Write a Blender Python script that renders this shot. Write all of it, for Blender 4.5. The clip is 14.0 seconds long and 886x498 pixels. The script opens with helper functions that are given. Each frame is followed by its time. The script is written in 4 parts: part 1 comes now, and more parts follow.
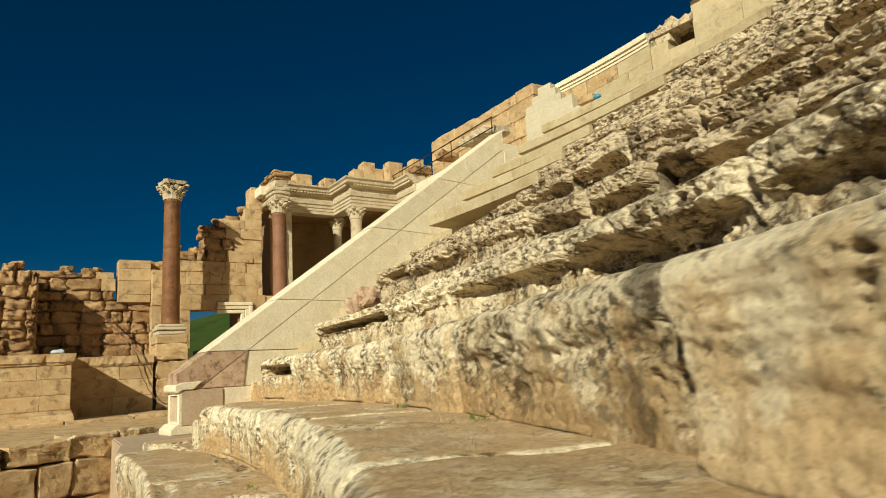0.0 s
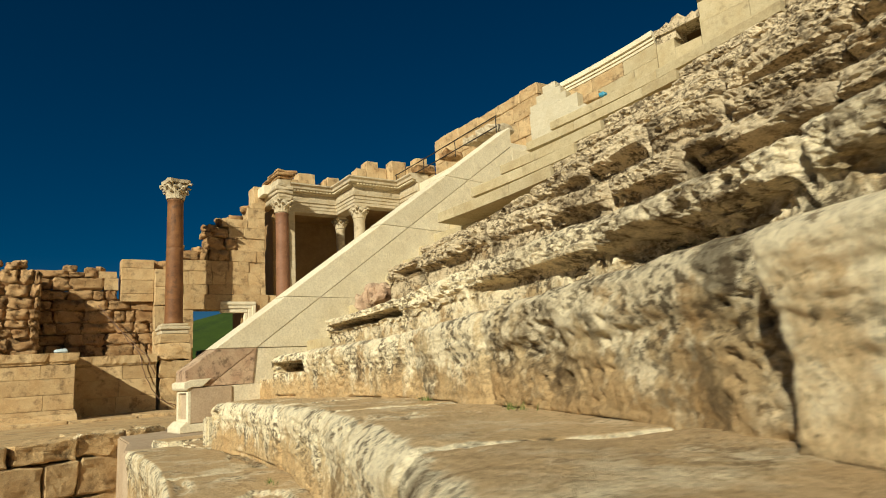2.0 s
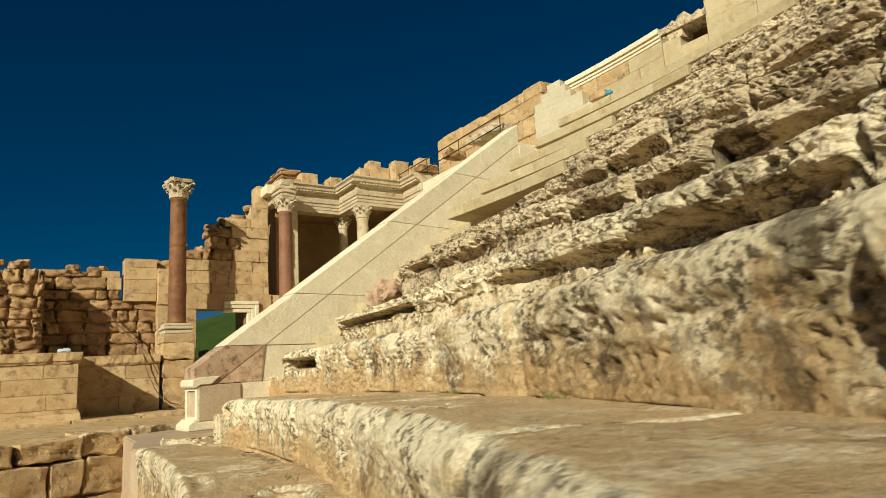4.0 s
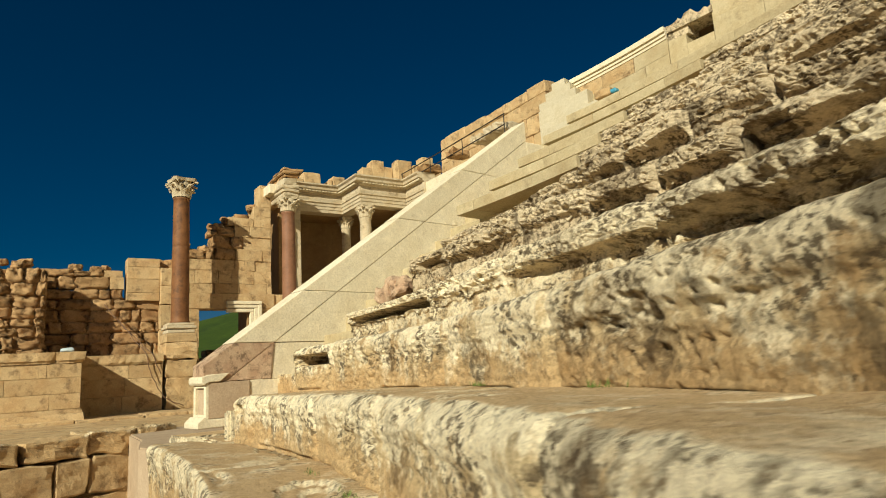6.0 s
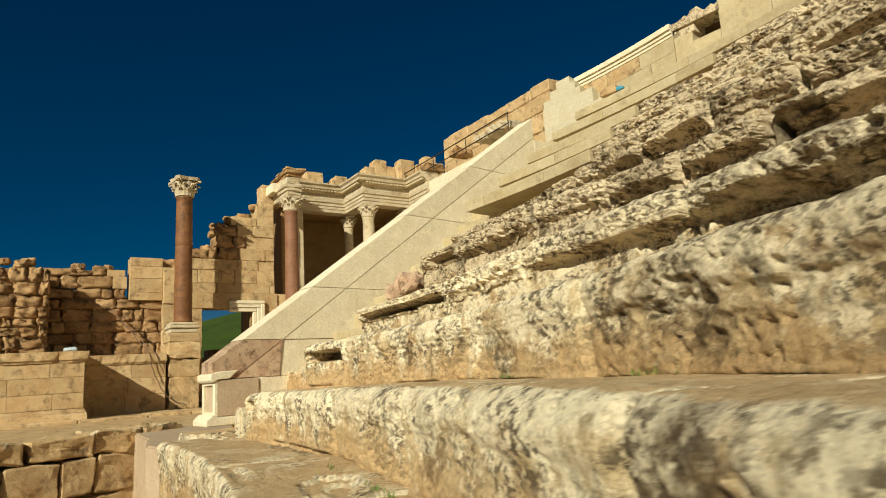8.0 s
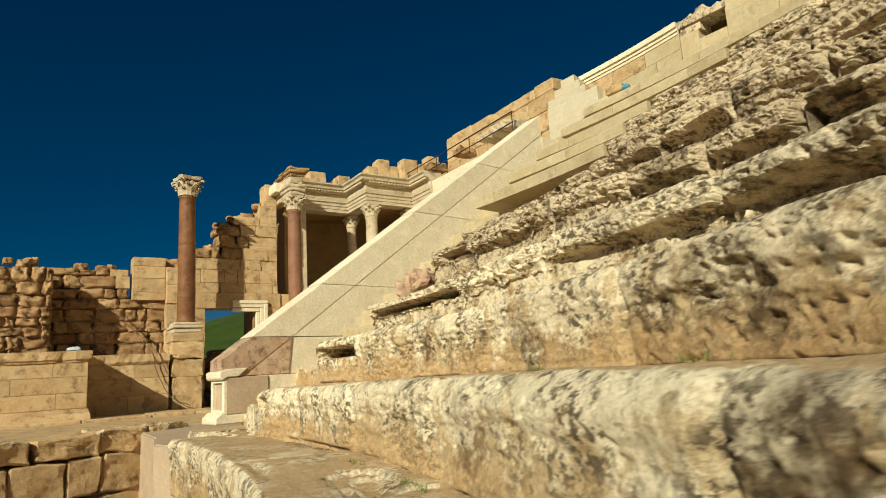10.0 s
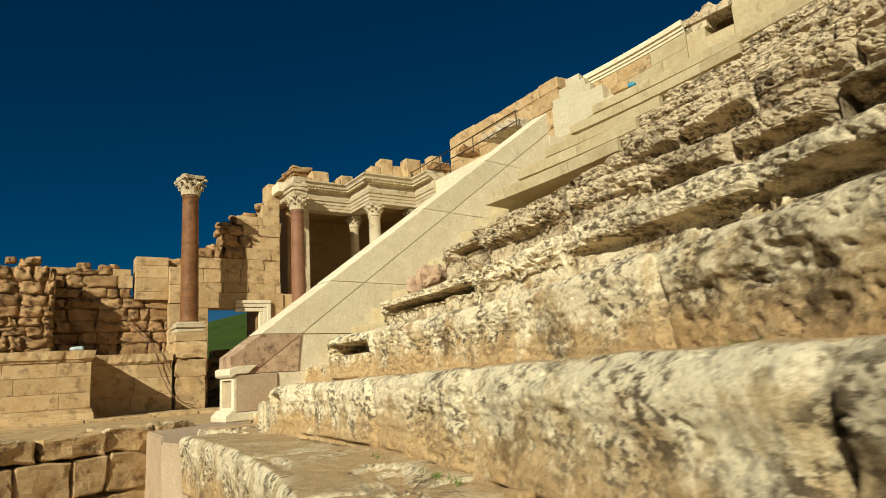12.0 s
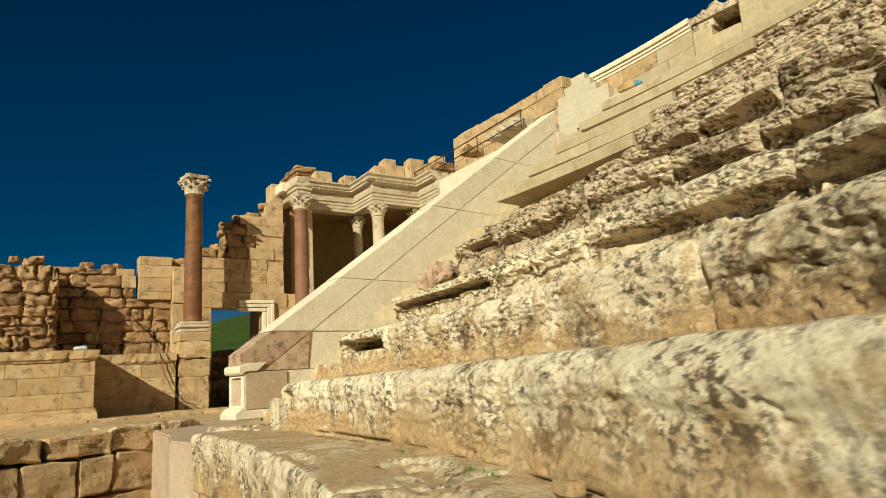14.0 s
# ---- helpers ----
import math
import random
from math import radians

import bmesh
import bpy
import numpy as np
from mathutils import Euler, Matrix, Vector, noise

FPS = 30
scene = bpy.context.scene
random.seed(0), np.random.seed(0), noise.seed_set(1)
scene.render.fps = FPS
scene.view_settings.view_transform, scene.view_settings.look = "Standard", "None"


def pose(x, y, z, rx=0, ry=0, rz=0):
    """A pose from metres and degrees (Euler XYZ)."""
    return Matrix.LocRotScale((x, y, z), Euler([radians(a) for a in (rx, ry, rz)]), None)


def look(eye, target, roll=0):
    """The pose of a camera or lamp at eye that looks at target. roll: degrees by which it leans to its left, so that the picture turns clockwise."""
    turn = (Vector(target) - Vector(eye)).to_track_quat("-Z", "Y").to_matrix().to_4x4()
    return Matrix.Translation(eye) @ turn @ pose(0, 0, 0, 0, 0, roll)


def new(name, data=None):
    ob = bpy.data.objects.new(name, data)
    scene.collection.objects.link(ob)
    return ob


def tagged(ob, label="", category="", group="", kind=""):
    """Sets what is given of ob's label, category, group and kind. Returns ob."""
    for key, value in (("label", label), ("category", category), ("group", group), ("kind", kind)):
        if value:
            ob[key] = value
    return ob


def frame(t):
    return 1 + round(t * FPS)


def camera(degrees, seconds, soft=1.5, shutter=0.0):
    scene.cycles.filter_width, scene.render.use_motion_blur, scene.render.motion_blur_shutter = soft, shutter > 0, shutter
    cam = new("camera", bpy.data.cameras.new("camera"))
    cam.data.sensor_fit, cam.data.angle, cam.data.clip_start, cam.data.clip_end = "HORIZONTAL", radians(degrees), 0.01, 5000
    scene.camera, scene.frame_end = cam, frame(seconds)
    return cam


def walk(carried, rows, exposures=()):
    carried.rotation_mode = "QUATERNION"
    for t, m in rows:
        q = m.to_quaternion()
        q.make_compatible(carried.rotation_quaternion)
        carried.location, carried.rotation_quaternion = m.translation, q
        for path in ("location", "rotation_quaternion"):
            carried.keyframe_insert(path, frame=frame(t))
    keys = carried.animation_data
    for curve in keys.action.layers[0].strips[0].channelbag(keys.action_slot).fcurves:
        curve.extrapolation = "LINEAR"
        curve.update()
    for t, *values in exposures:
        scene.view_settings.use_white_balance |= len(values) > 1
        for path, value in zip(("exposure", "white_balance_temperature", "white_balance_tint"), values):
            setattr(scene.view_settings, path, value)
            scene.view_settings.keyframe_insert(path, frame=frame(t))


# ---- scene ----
cam = camera(69.6, 14.0, 1.0, 3.0)
METRES, EYE, TILT, LEAN, TURN = 1.2, 1.2, -6.7, -2.0, 0.0
ROWS = [
    (0.0, 0.0, 0.0, 0.0, 1.63, 17.17, 5.3),
    (0.5, -0.0302, 0.017, -0.0053, 1.64, 17.18, 5.31),
    (1.0, -0.0607, 0.0356, -0.0102, 1.65, 17.22, 5.29),
    (1.5, -0.0914, 0.0542, -0.0154, 1.65, 17.24, 5.3),
    (2.0, -0.1212, 0.0726, -0.0207, 1.65, 17.26, 5.3),
    (2.5, -0.1512, 0.0909, -0.0259, 1.65, 17.29, 5.29),
    (3.0, -0.181, 0.1097, -0.0307, 1.66, 17.32, 5.29),
    (5.5, -0.3325, 0.2016, -0.0561, 1.66, 17.42, 5.32),
    (6.0, -0.362, 0.2203, -0.0609, 1.67, 17.45, 5.32),
    (6.5, -0.3921, 0.2389, -0.0658, 1.66, 17.47, 5.33),
    (7.0, -0.4221, 0.2582, -0.0707, 1.67, 17.49, 5.35),
    (7.5, -0.4523, 0.2775, -0.0759, 1.67, 17.51, 5.35),
    (8.0, -0.482, 0.2964, -0.0804, 1.68, 17.53, 5.36),
    (10.5, -0.6319, 0.3913, -0.106, 1.7, 17.68, 5.39),
    (11.0, -0.6615, 0.4105, -0.1107, 1.7, 17.71, 5.39),
    (11.5, -0.6913, 0.4287, -0.1153, 1.71, 17.73, 5.4),
    (12.0, -0.7207, 0.4476, -0.1202, 1.71, 17.76, 5.39),
    (12.5, -0.7507, 0.4662, -0.125, 1.72, 17.79, 5.38),
    (13.0, -0.7802, 0.4859, -0.1297, 1.73, 17.82, 5.37),
    (13.5, -0.8104, 0.5047, -0.1344, 1.74, 17.86, 5.36),
    (14.0, -0.8391, 0.5253, -0.1394, 1.75, 17.9, 5.35),
]
walk(cam, [(t, pose(0, 0, EYE, TILT, LEAN, TURN) @ pose(METRES * x, METRES * y, METRES * z, 90 + pitch, roll, yaw)) for t, x, y, z, yaw, pitch, roll in ROWS])


# ---- world and sun ----
SUN_TRAVEL = Vector((0.34, 0.81, -0.47)).normalized()
world = bpy.data.worlds.new("sky")
scene.world = world
world.use_nodes = True
wn, wl = world.node_tree.nodes, world.node_tree.links
sky = wn.new("ShaderNodeTexSky")
sky.sky_type, sky.sun_disc = "NISHITA", False
sky.sun_elevation = math.asin(-SUN_TRAVEL.z)
sky.sun_rotation = math.atan2(-SUN_TRAVEL.x, -SUN_TRAVEL.y)
sky.air_density, sky.dust_density, sky.ozone_density = 0.75, 0.1, 4.0
hsv = wn.new("ShaderNodeHueSaturation")
hsv.inputs["Saturation"].default_value, hsv.inputs["Hue"].default_value = 1.45, 0.495
wl.new(sky.outputs[0], hsv.inputs["Color"])
wl.new(hsv.outputs[0], wn["Background"].inputs["Color"])
wn["Background"].inputs["Strength"].default_value = 0.0205
sun = new("sun", bpy.data.lights.new("sun", "SUN"))
sun.data.energy, sun.data.angle, sun.data.color = 5.0, radians(0.53), (1.0, 0.945, 0.75)
sun.matrix_world = look((0, 0, 40), Vector((0, 0, 40)) + SUN_TRAVEL)
scene.view_settings.exposure = 0.22


# ---- materials ----
def ramp(nt, fac, stops):
    n = nt.nodes.new("ShaderNodeValToRGB")
    e = n.color_ramp.elements
    while len(e) < len(stops):
        e.new(0.5)
    for k, (p, c) in zip(e, stops):
        k.position, k.color = p, (*c, 1) if len(c) == 3 else c
    nt.links.new(fac, n.inputs[0])
    return n.outputs[0]


def tex(nt, kind, vec, scale, detail=4.0, rough=0.6, **kw):
    n = nt.nodes.new(kind)
    n.inputs["Scale"].default_value = scale
    if "Detail" in n.inputs:
        n.inputs["Detail"].default_value, n.inputs["Roughness"].default_value = detail, rough
    nt.links.new(vec, n.inputs["Vector"])
    return n


def mixed(nt, mode, fac, a, b):
    n = nt.nodes.new("ShaderNodeMix")
    n.data_type, n.blend_type = "RGBA", mode
    for sock, v in ((n.inputs[0], fac), (n.inputs[6], a), (n.inputs[7], b)):
        if isinstance(v, (int, float)):
            sock.default_value = v
        elif isinstance(v, tuple):
            sock.default_value = (*v, 1)
        else:
            nt.links.new(v, sock)
    return n.outputs[2]


def stone(name, base, tan, stain, stain_amount=0.5, pits=0.5, bump=0.5, grain=1.0, vary=0.12, rough=0.9):
    """Limestone: two warm tones in patches, dark stains, small pits and grain; each block a little different."""
    m = bpy.data.materials.new(name)
    m.use_nodes = True
    nt = m.node_tree
    b = nt.nodes["Principled BSDF"]
    geo = nt.nodes.new("ShaderNodeNewGeometry").outputs["Position"]
    info = nt.nodes.new("ShaderNodeObjectInfo").outputs["Random"]
    shift = nt.nodes.new("ShaderNodeVectorMath")
    shift.operation = "MULTIPLY_ADD"
    shift.inputs[1].default_value, = ((1, 1, 1),)
    nt.links.new(geo, shift.inputs[0])
    comb = nt.nodes.new("ShaderNodeCombineXYZ")
    for k in range(3):
        nt.links.new(info, comb.inputs[k])
    nt.links.new(comb.outputs[0], shift.inputs[2])
    p = shift.outputs[0]
    big = tex(nt, "ShaderNodeTexNoise", p, 1.7 * grain, 5, 0.62)
    mid = tex(nt, "ShaderNodeTexNoise", p, 7.0 * grain, 6, 0.7)
    fine = tex(nt, "ShaderNodeTexNoise", p, 45.0 * grain, 6, 0.7)
    vor = tex(nt, "ShaderNodeTexVoronoi", p, 26.0 * grain)
    col = mixed(nt, "MIX", ramp(nt, big.outputs[0], [(0.38, (0, 0, 0)), (0.66, (1, 1, 1))]), base, tan)
    col = mixed(nt, "MIX", ramp(nt, mid.outputs[0], [(0.5, (0, 0, 0)), (0.75, (0.55, 0.55, 0.55))]), col,
                tuple(min(1, c * 1.28) for c in base))
    st = tex(nt, "ShaderNodeTexNoise", p, 3.1 * grain, 8, 0.72)
    lo = 0.62 - 0.16 * stain_amount
    smask = ramp(nt, st.outputs[0], [(lo, (0, 0, 0)), (lo + 0.13, (min(1, 0.95 * stain_amount + 0.1),) * 3)])
    col = mixed(nt, "MIX", smask, col, stain)
    pm = ramp(nt, vor.outputs["Distance"], [(0.08, (pits * 0.7,) * 3), (0.24, (0, 0, 0))])
    gate = ramp(nt, mid.outputs[0], [(0.42, (0, 0, 0)), (0.56, (1, 1, 1))])
    pm = mixed(nt, "MULTIPLY", 1.0, pm, gate)
    col = mixed(nt, "MIX", pm, col, tuple(c * 0.45 for c in tan))
    speck = ramp(nt, fine.outputs[0], [(0.3, (0.72, 0.70, 0.66)), (0.6, (1.08, 1.08, 1.08))])
    col = mixed(nt, "MULTIPLY", 0.8, col, speck)
    tint = ramp(nt, info, [(0.0, (1 - vary, 1 - vary * 1.15, 1 - vary * 1.4)), (1.0, (1 + vary * 0.6, 1 + vary * 0.55, 1 + vary * 0.4))])
    col = mixed(nt, "MULTIPLY", 1.0, col, tint)
    nt.links.new(col, b.inputs["Base Color"])
    b.inputs["Roughness"].default_value = rough
    b.inputs["Specular IOR Level"].default_value = 0.25
    h = nt.nodes.new("ShaderNodeMath")
    h.operation = "MULTIPLY_ADD"
    nt.links.new(pm, h.inputs[0])
    h.inputs[1].default_value = -0.9
    nt.links.new(fine.outputs[0], h.inputs[2])
    h2 = nt.nodes.new("ShaderNodeMath")
    h2.operation = "MULTIPLY_ADD"
    nt.links.new(mid.outputs[0], h2.inputs[0])
    h2.inputs[1].default_value = 1.6
    nt.links.new(h.outputs[0], h2.inputs[2])
    bp = nt.nodes.new("ShaderNodeBump")
    bp.inputs["Strength"].default_value, bp.inputs["Distance"].default_value = bump, 0.02
    nt.links.new(h2.outputs[0], bp.inputs["Height"])
    nt.links.new(bp.outputs[0], b.inputs["Normal"])
    return m


def on_row(r, a, z, size):
    a = radians(a)
    return (-14.96 + r * math.cos(a), -2.0 + r * math.sin(a), z, size)


# old black lichen patches on the seat faces; those centred on CAVES paint the hollows' shade
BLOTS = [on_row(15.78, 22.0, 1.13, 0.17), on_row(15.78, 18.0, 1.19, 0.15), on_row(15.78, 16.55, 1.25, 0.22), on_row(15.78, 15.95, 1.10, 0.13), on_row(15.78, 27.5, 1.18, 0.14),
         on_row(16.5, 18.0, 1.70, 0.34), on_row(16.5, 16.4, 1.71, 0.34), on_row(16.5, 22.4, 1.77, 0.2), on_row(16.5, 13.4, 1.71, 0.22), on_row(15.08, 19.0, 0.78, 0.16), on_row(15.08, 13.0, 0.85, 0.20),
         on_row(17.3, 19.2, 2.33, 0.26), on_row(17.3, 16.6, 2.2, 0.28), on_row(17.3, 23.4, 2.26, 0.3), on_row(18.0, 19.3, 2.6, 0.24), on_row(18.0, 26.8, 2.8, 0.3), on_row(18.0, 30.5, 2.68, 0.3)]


def crust(name, base, tan, lichen, dark, stain_amount=1.0):
    """Old weathered limestone: tan stone under pale lichen crust, black stains running down, fine sharp pits, dust on what lies flat."""
    m = bpy.data.materials.new(name)
    m.use_nodes = True
    nt = m.node_tree
    b = nt.nodes["Principled BSDF"]
    g = nt.nodes.new("ShaderNodeNewGeometry")
    pos = g.outputs["Position"]
    info = nt.nodes.new("ShaderNodeObjectInfo").outputs["Random"]
    tall = nt.nodes.new("ShaderNodeMapping")
    tall.inputs["Scale"].default_value = (1, 1, 0.65)
    nt.links.new(pos, tall.inputs["Vector"])
    squat = nt.nodes.new("ShaderNodeMapping")
    squat.inputs["Scale"].default_value = (0.75, 0.75, 1.25)
    nt.links.new(pos, squat.inputs["Vector"])
    big = tex(nt, "ShaderNodeTexNoise", pos, 2.6, 9, 0.68)
    lich = tex(nt, "ShaderNodeTexNoise", pos, 4.3, 12, 0.74)
    run = tex(nt, "ShaderNodeTexNoise", tall.outputs[0], 2.9, 10, 0.70)
    fine = tex(nt, "ShaderNodeTexNoise", pos, 60.0, 8, 0.75)
    mid = tex(nt, "ShaderNodeTexNoise", pos, 17.0, 8, 0.72)
    vor = tex(nt, "ShaderNodeTexVoronoi", pos, 34.0)
    vor2 = tex(nt, "ShaderNodeTexVoronoi", pos, 13.0)
    col = mixed(nt, "MIX", ramp(nt, big.outputs[0], [(0.46, (0, 0, 0)), (0.66, (1, 1, 1))]), base, tan)
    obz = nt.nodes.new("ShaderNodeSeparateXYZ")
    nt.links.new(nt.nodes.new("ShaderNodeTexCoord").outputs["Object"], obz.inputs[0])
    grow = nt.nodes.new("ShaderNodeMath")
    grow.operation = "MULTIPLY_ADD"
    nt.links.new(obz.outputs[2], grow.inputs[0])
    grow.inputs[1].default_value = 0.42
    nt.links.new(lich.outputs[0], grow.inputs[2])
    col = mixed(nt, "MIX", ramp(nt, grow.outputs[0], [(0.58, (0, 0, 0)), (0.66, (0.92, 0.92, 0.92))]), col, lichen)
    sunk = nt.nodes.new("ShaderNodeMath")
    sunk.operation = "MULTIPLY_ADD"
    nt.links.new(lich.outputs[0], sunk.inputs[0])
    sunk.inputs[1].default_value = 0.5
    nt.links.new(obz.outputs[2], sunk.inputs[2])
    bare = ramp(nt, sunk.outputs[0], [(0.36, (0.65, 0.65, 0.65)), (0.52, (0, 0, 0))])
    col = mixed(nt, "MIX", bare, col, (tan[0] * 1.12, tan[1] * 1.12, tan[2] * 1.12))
    lo = 0.645 - 0.065 * stain_amount
    col = mixed(nt, "MIX", ramp(nt, run.outputs[0], [(lo, (0, 0, 0)), (lo + 0.07, (0.7, 0.7, 0.7))]), col, dark)
    grit = tex(nt, "ShaderNodeTexNoise", squat.outputs[0], 25.0, 7, 0.68)
    patch = tex(nt, "ShaderNodeTexNoise", pos, 3.6, 9, 0.66)
    flecks = mixed(nt, "MULTIPLY", 1.0, ramp(nt, grit.outputs[0], [(0.482, (0, 0, 0)), (0.55, (0.9, 0.9, 0.9))]),
                   ramp(nt, patch.outputs[0], [(0.545 - 0.08 * stain_amount, (0, 0, 0)), (0.64 - 0.07 * stain_amount, (1, 1, 1))]))
    flecks = mixed(nt, "MULTIPLY", 1.0, flecks, ramp(nt, sunk.outputs[0], [(0.34, (0.3, 0.3, 0.3)), (0.50, (1, 1, 1))]))
    col = mixed(nt, "MIX", flecks, col, (0.085, 0.061, 0.035))
    soft = nt.nodes.new("ShaderNodeVectorMath")
    soft.operation = "MULTIPLY_ADD"
    nt.links.new(tex(nt, "ShaderNodeTexNoise", pos, 5.0, 8, 0.7).outputs["Color"], soft.inputs[0])
    soft.inputs[1].default_value = (0.42, 0.42, 0.42)
    nt.links.new(pos, soft.inputs[2])
    # dark blots: lichen, plus shade coloured into the hollows of the higher rows
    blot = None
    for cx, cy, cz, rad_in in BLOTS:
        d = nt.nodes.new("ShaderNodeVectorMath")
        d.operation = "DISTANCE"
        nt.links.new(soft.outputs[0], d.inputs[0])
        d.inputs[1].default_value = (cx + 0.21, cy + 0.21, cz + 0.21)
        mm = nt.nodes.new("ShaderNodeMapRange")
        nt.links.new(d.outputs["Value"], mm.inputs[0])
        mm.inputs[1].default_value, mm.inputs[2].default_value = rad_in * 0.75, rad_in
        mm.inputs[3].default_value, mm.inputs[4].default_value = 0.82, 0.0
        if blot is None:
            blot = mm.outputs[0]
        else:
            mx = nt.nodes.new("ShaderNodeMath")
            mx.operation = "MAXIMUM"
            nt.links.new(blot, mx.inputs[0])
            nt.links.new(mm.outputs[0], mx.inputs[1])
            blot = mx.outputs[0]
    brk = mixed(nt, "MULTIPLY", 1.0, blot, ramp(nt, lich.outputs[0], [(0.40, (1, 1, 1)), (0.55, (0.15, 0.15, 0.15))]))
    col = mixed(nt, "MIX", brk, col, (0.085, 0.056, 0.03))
    spots = ramp(nt, mid.outputs[0], [(0.59, (0, 0, 0)), (0.64, (0.8, 0.8, 0.8))])
    col = mixed(nt, "MIX", spots, col, (0.17, 0.115, 0.06))
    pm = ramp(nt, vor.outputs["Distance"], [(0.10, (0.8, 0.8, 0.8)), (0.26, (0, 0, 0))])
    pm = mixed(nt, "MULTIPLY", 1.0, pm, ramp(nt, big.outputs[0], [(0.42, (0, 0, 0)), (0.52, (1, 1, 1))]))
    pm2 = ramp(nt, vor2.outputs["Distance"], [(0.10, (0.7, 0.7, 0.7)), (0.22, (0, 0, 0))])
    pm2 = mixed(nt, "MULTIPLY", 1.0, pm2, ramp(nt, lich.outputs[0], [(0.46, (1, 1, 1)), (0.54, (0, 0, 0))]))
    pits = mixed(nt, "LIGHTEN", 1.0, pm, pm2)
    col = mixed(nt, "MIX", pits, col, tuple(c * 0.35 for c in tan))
    sep = nt.nodes.new("ShaderNodeSeparateXYZ")
    nt.links.new(g.outputs["Normal"], sep.inputs[0])
    flat = ramp(nt, sep.outputs[2], [(0.90, (0, 0, 0)), (0.985, (1, 1, 1))])
    dusty = mixed(nt, "MULTIPLY", 1.0, flat, ramp(nt, big.outputs[0], [(0.36, (0.2, 0.2, 0.2)), (0.50, (0.9, 0.9, 0.9))]))
    col = mixed(nt, "MIX", dusty, col, (0.51, 0.355, 0.19))
    col = mixed(nt, "MULTIPLY", 1.0, col, ramp(nt, fine.outputs[0], [(0.32, (0.70, 0.67, 0.61)), (0.54, (1.18, 1.18, 1.17))]))
    col = mixed(nt, "MULTIPLY", 1.0, col, ramp(nt, info, [(0.0, (0.88, 0.86, 0.82)), (1.0, (1.06, 1.06, 1.04))]))
    nt.links.new(col, b.inputs["Base Color"])
    b.inputs["Roughness"].default_value, b.inputs["Specular IOR Level"].default_value = 0.92, 0.2
    hs = []
    for src, k in ((fine.outputs[0], 0.8), (mid.outputs[0], 2.2), (pits, -1.3)):
        h = nt.nodes.new("ShaderNodeMath")
        h.operation = "MULTIPLY_ADD"
        nt.links.new(src, h.inputs[0])
        h.inputs[1].default_value = k
        if hs:
            nt.links.new(hs[-1], h.inputs[2])
        else:
            h.inputs[2].default_value = 0.0
        hs.append(h.outputs[0])
    bp = nt.nodes.new("ShaderNodeBump")
    bp.inputs["Strength"].default_value, bp.inputs["Distance"].default_value = 1.0, 0.013
    nt.links.new(hs[-1], bp.inputs["Height"])
    nt.links.new(bp.outputs[0], b.inputs["Normal"])
    return m


def plain(name, colour, rough=0.6, metal=0.0, spread=0.15, scale=12):
    m = bpy.data.materials.new(name)
    m.use_nodes = True
    nt = m.node_tree
    b = nt.nodes["Principled BSDF"]
    geo = nt.nodes.new("ShaderNodeNewGeometry").outputs["Position"]
    n = tex(nt, "ShaderNodeTexNoise", geo, scale, 6, 0.65)
    col = ramp(nt, n.outputs[0], [(0.3, tuple(c * (1 - spread) for c in colour)), (0.7, tuple(min(1, c * (1 + spread)) for c in colour))])
    nt.links.new(col, b.inputs["Base Color"])
    b.inputs["Roughness"].default_value, b.inputs["Metallic"].default_value = rough, metal
    return m


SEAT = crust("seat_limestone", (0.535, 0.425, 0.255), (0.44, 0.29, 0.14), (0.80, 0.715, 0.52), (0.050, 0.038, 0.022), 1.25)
# paler, cleaner seat stone, with extra brightness in its colour for weak sun
TOOLED_LIT = crust("tooled_pale_lit_limestone", (0.74, 0.605, 0.385), (0.62, 0.45, 0.25), (0.86, 0.765, 0.55), (0.13, 0.095, 0.055), 0.3)
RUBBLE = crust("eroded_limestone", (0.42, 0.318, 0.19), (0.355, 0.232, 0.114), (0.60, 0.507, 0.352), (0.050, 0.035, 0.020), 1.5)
NEWSTONE = stone("restored_limestone", (0.50, 0.43, 0.275), (0.44, 0.355, 0.205), (0.18, 0.14, 0.08), 0.42, 0.7, 0.6, vary=0.09)
COPING = stone("pale_coping_limestone", (0.76, 0.695, 0.52), (0.70, 0.62, 0.44), (0.34, 0.26, 0.16), 0.3, 0.7, 0.5, vary=0.05)
# coping stone again, colour lowered to offset stronger sun on the gallery end
CREAM_DIMMED = stone("dimmed_cream_limestone", (0.55, 0.505, 0.375), (0.51, 0.455, 0.32), (0.30, 0.24, 0.15), 0.3, 0.5, 0.4, vary=0.05)
PLASTER = stone("pale_concrete", (0.47, 0.365, 0.25), (0.42, 0.31, 0.205), (0.26, 0.17, 0.11), 0.4, 0.3, 0.3, vary=0.03)
ASHLAR = stone("stage_ashlar", (0.58, 0.435, 0.245), (0.49, 0.325, 0.16), (0.13, 0.08, 0.042), 0.62, 0.9, 1.0, vary=0.16)
OLDWALL = stone("old_brown_wall_stone", (0.48, 0.32, 0.165), (0.34, 0.195, 0.09), (0.07, 0.042, 0.022), 0.75, 0.9, 1.0, vary=0.3)
PINK = stone("pink_breccia", (0.60, 0.45, 0.31), (0.50, 0.33, 0.22), (0.11, 0.068, 0.042), 0.7, 0.6, 0.6, grain=3.0)
MARBLE = stone("pale_carved_marble", (0.56, 0.49, 0.35), (0.48, 0.39, 0.25), (0.14, 0.10, 0.06), 0.5, 0.5, 0.6, vary=0.05)
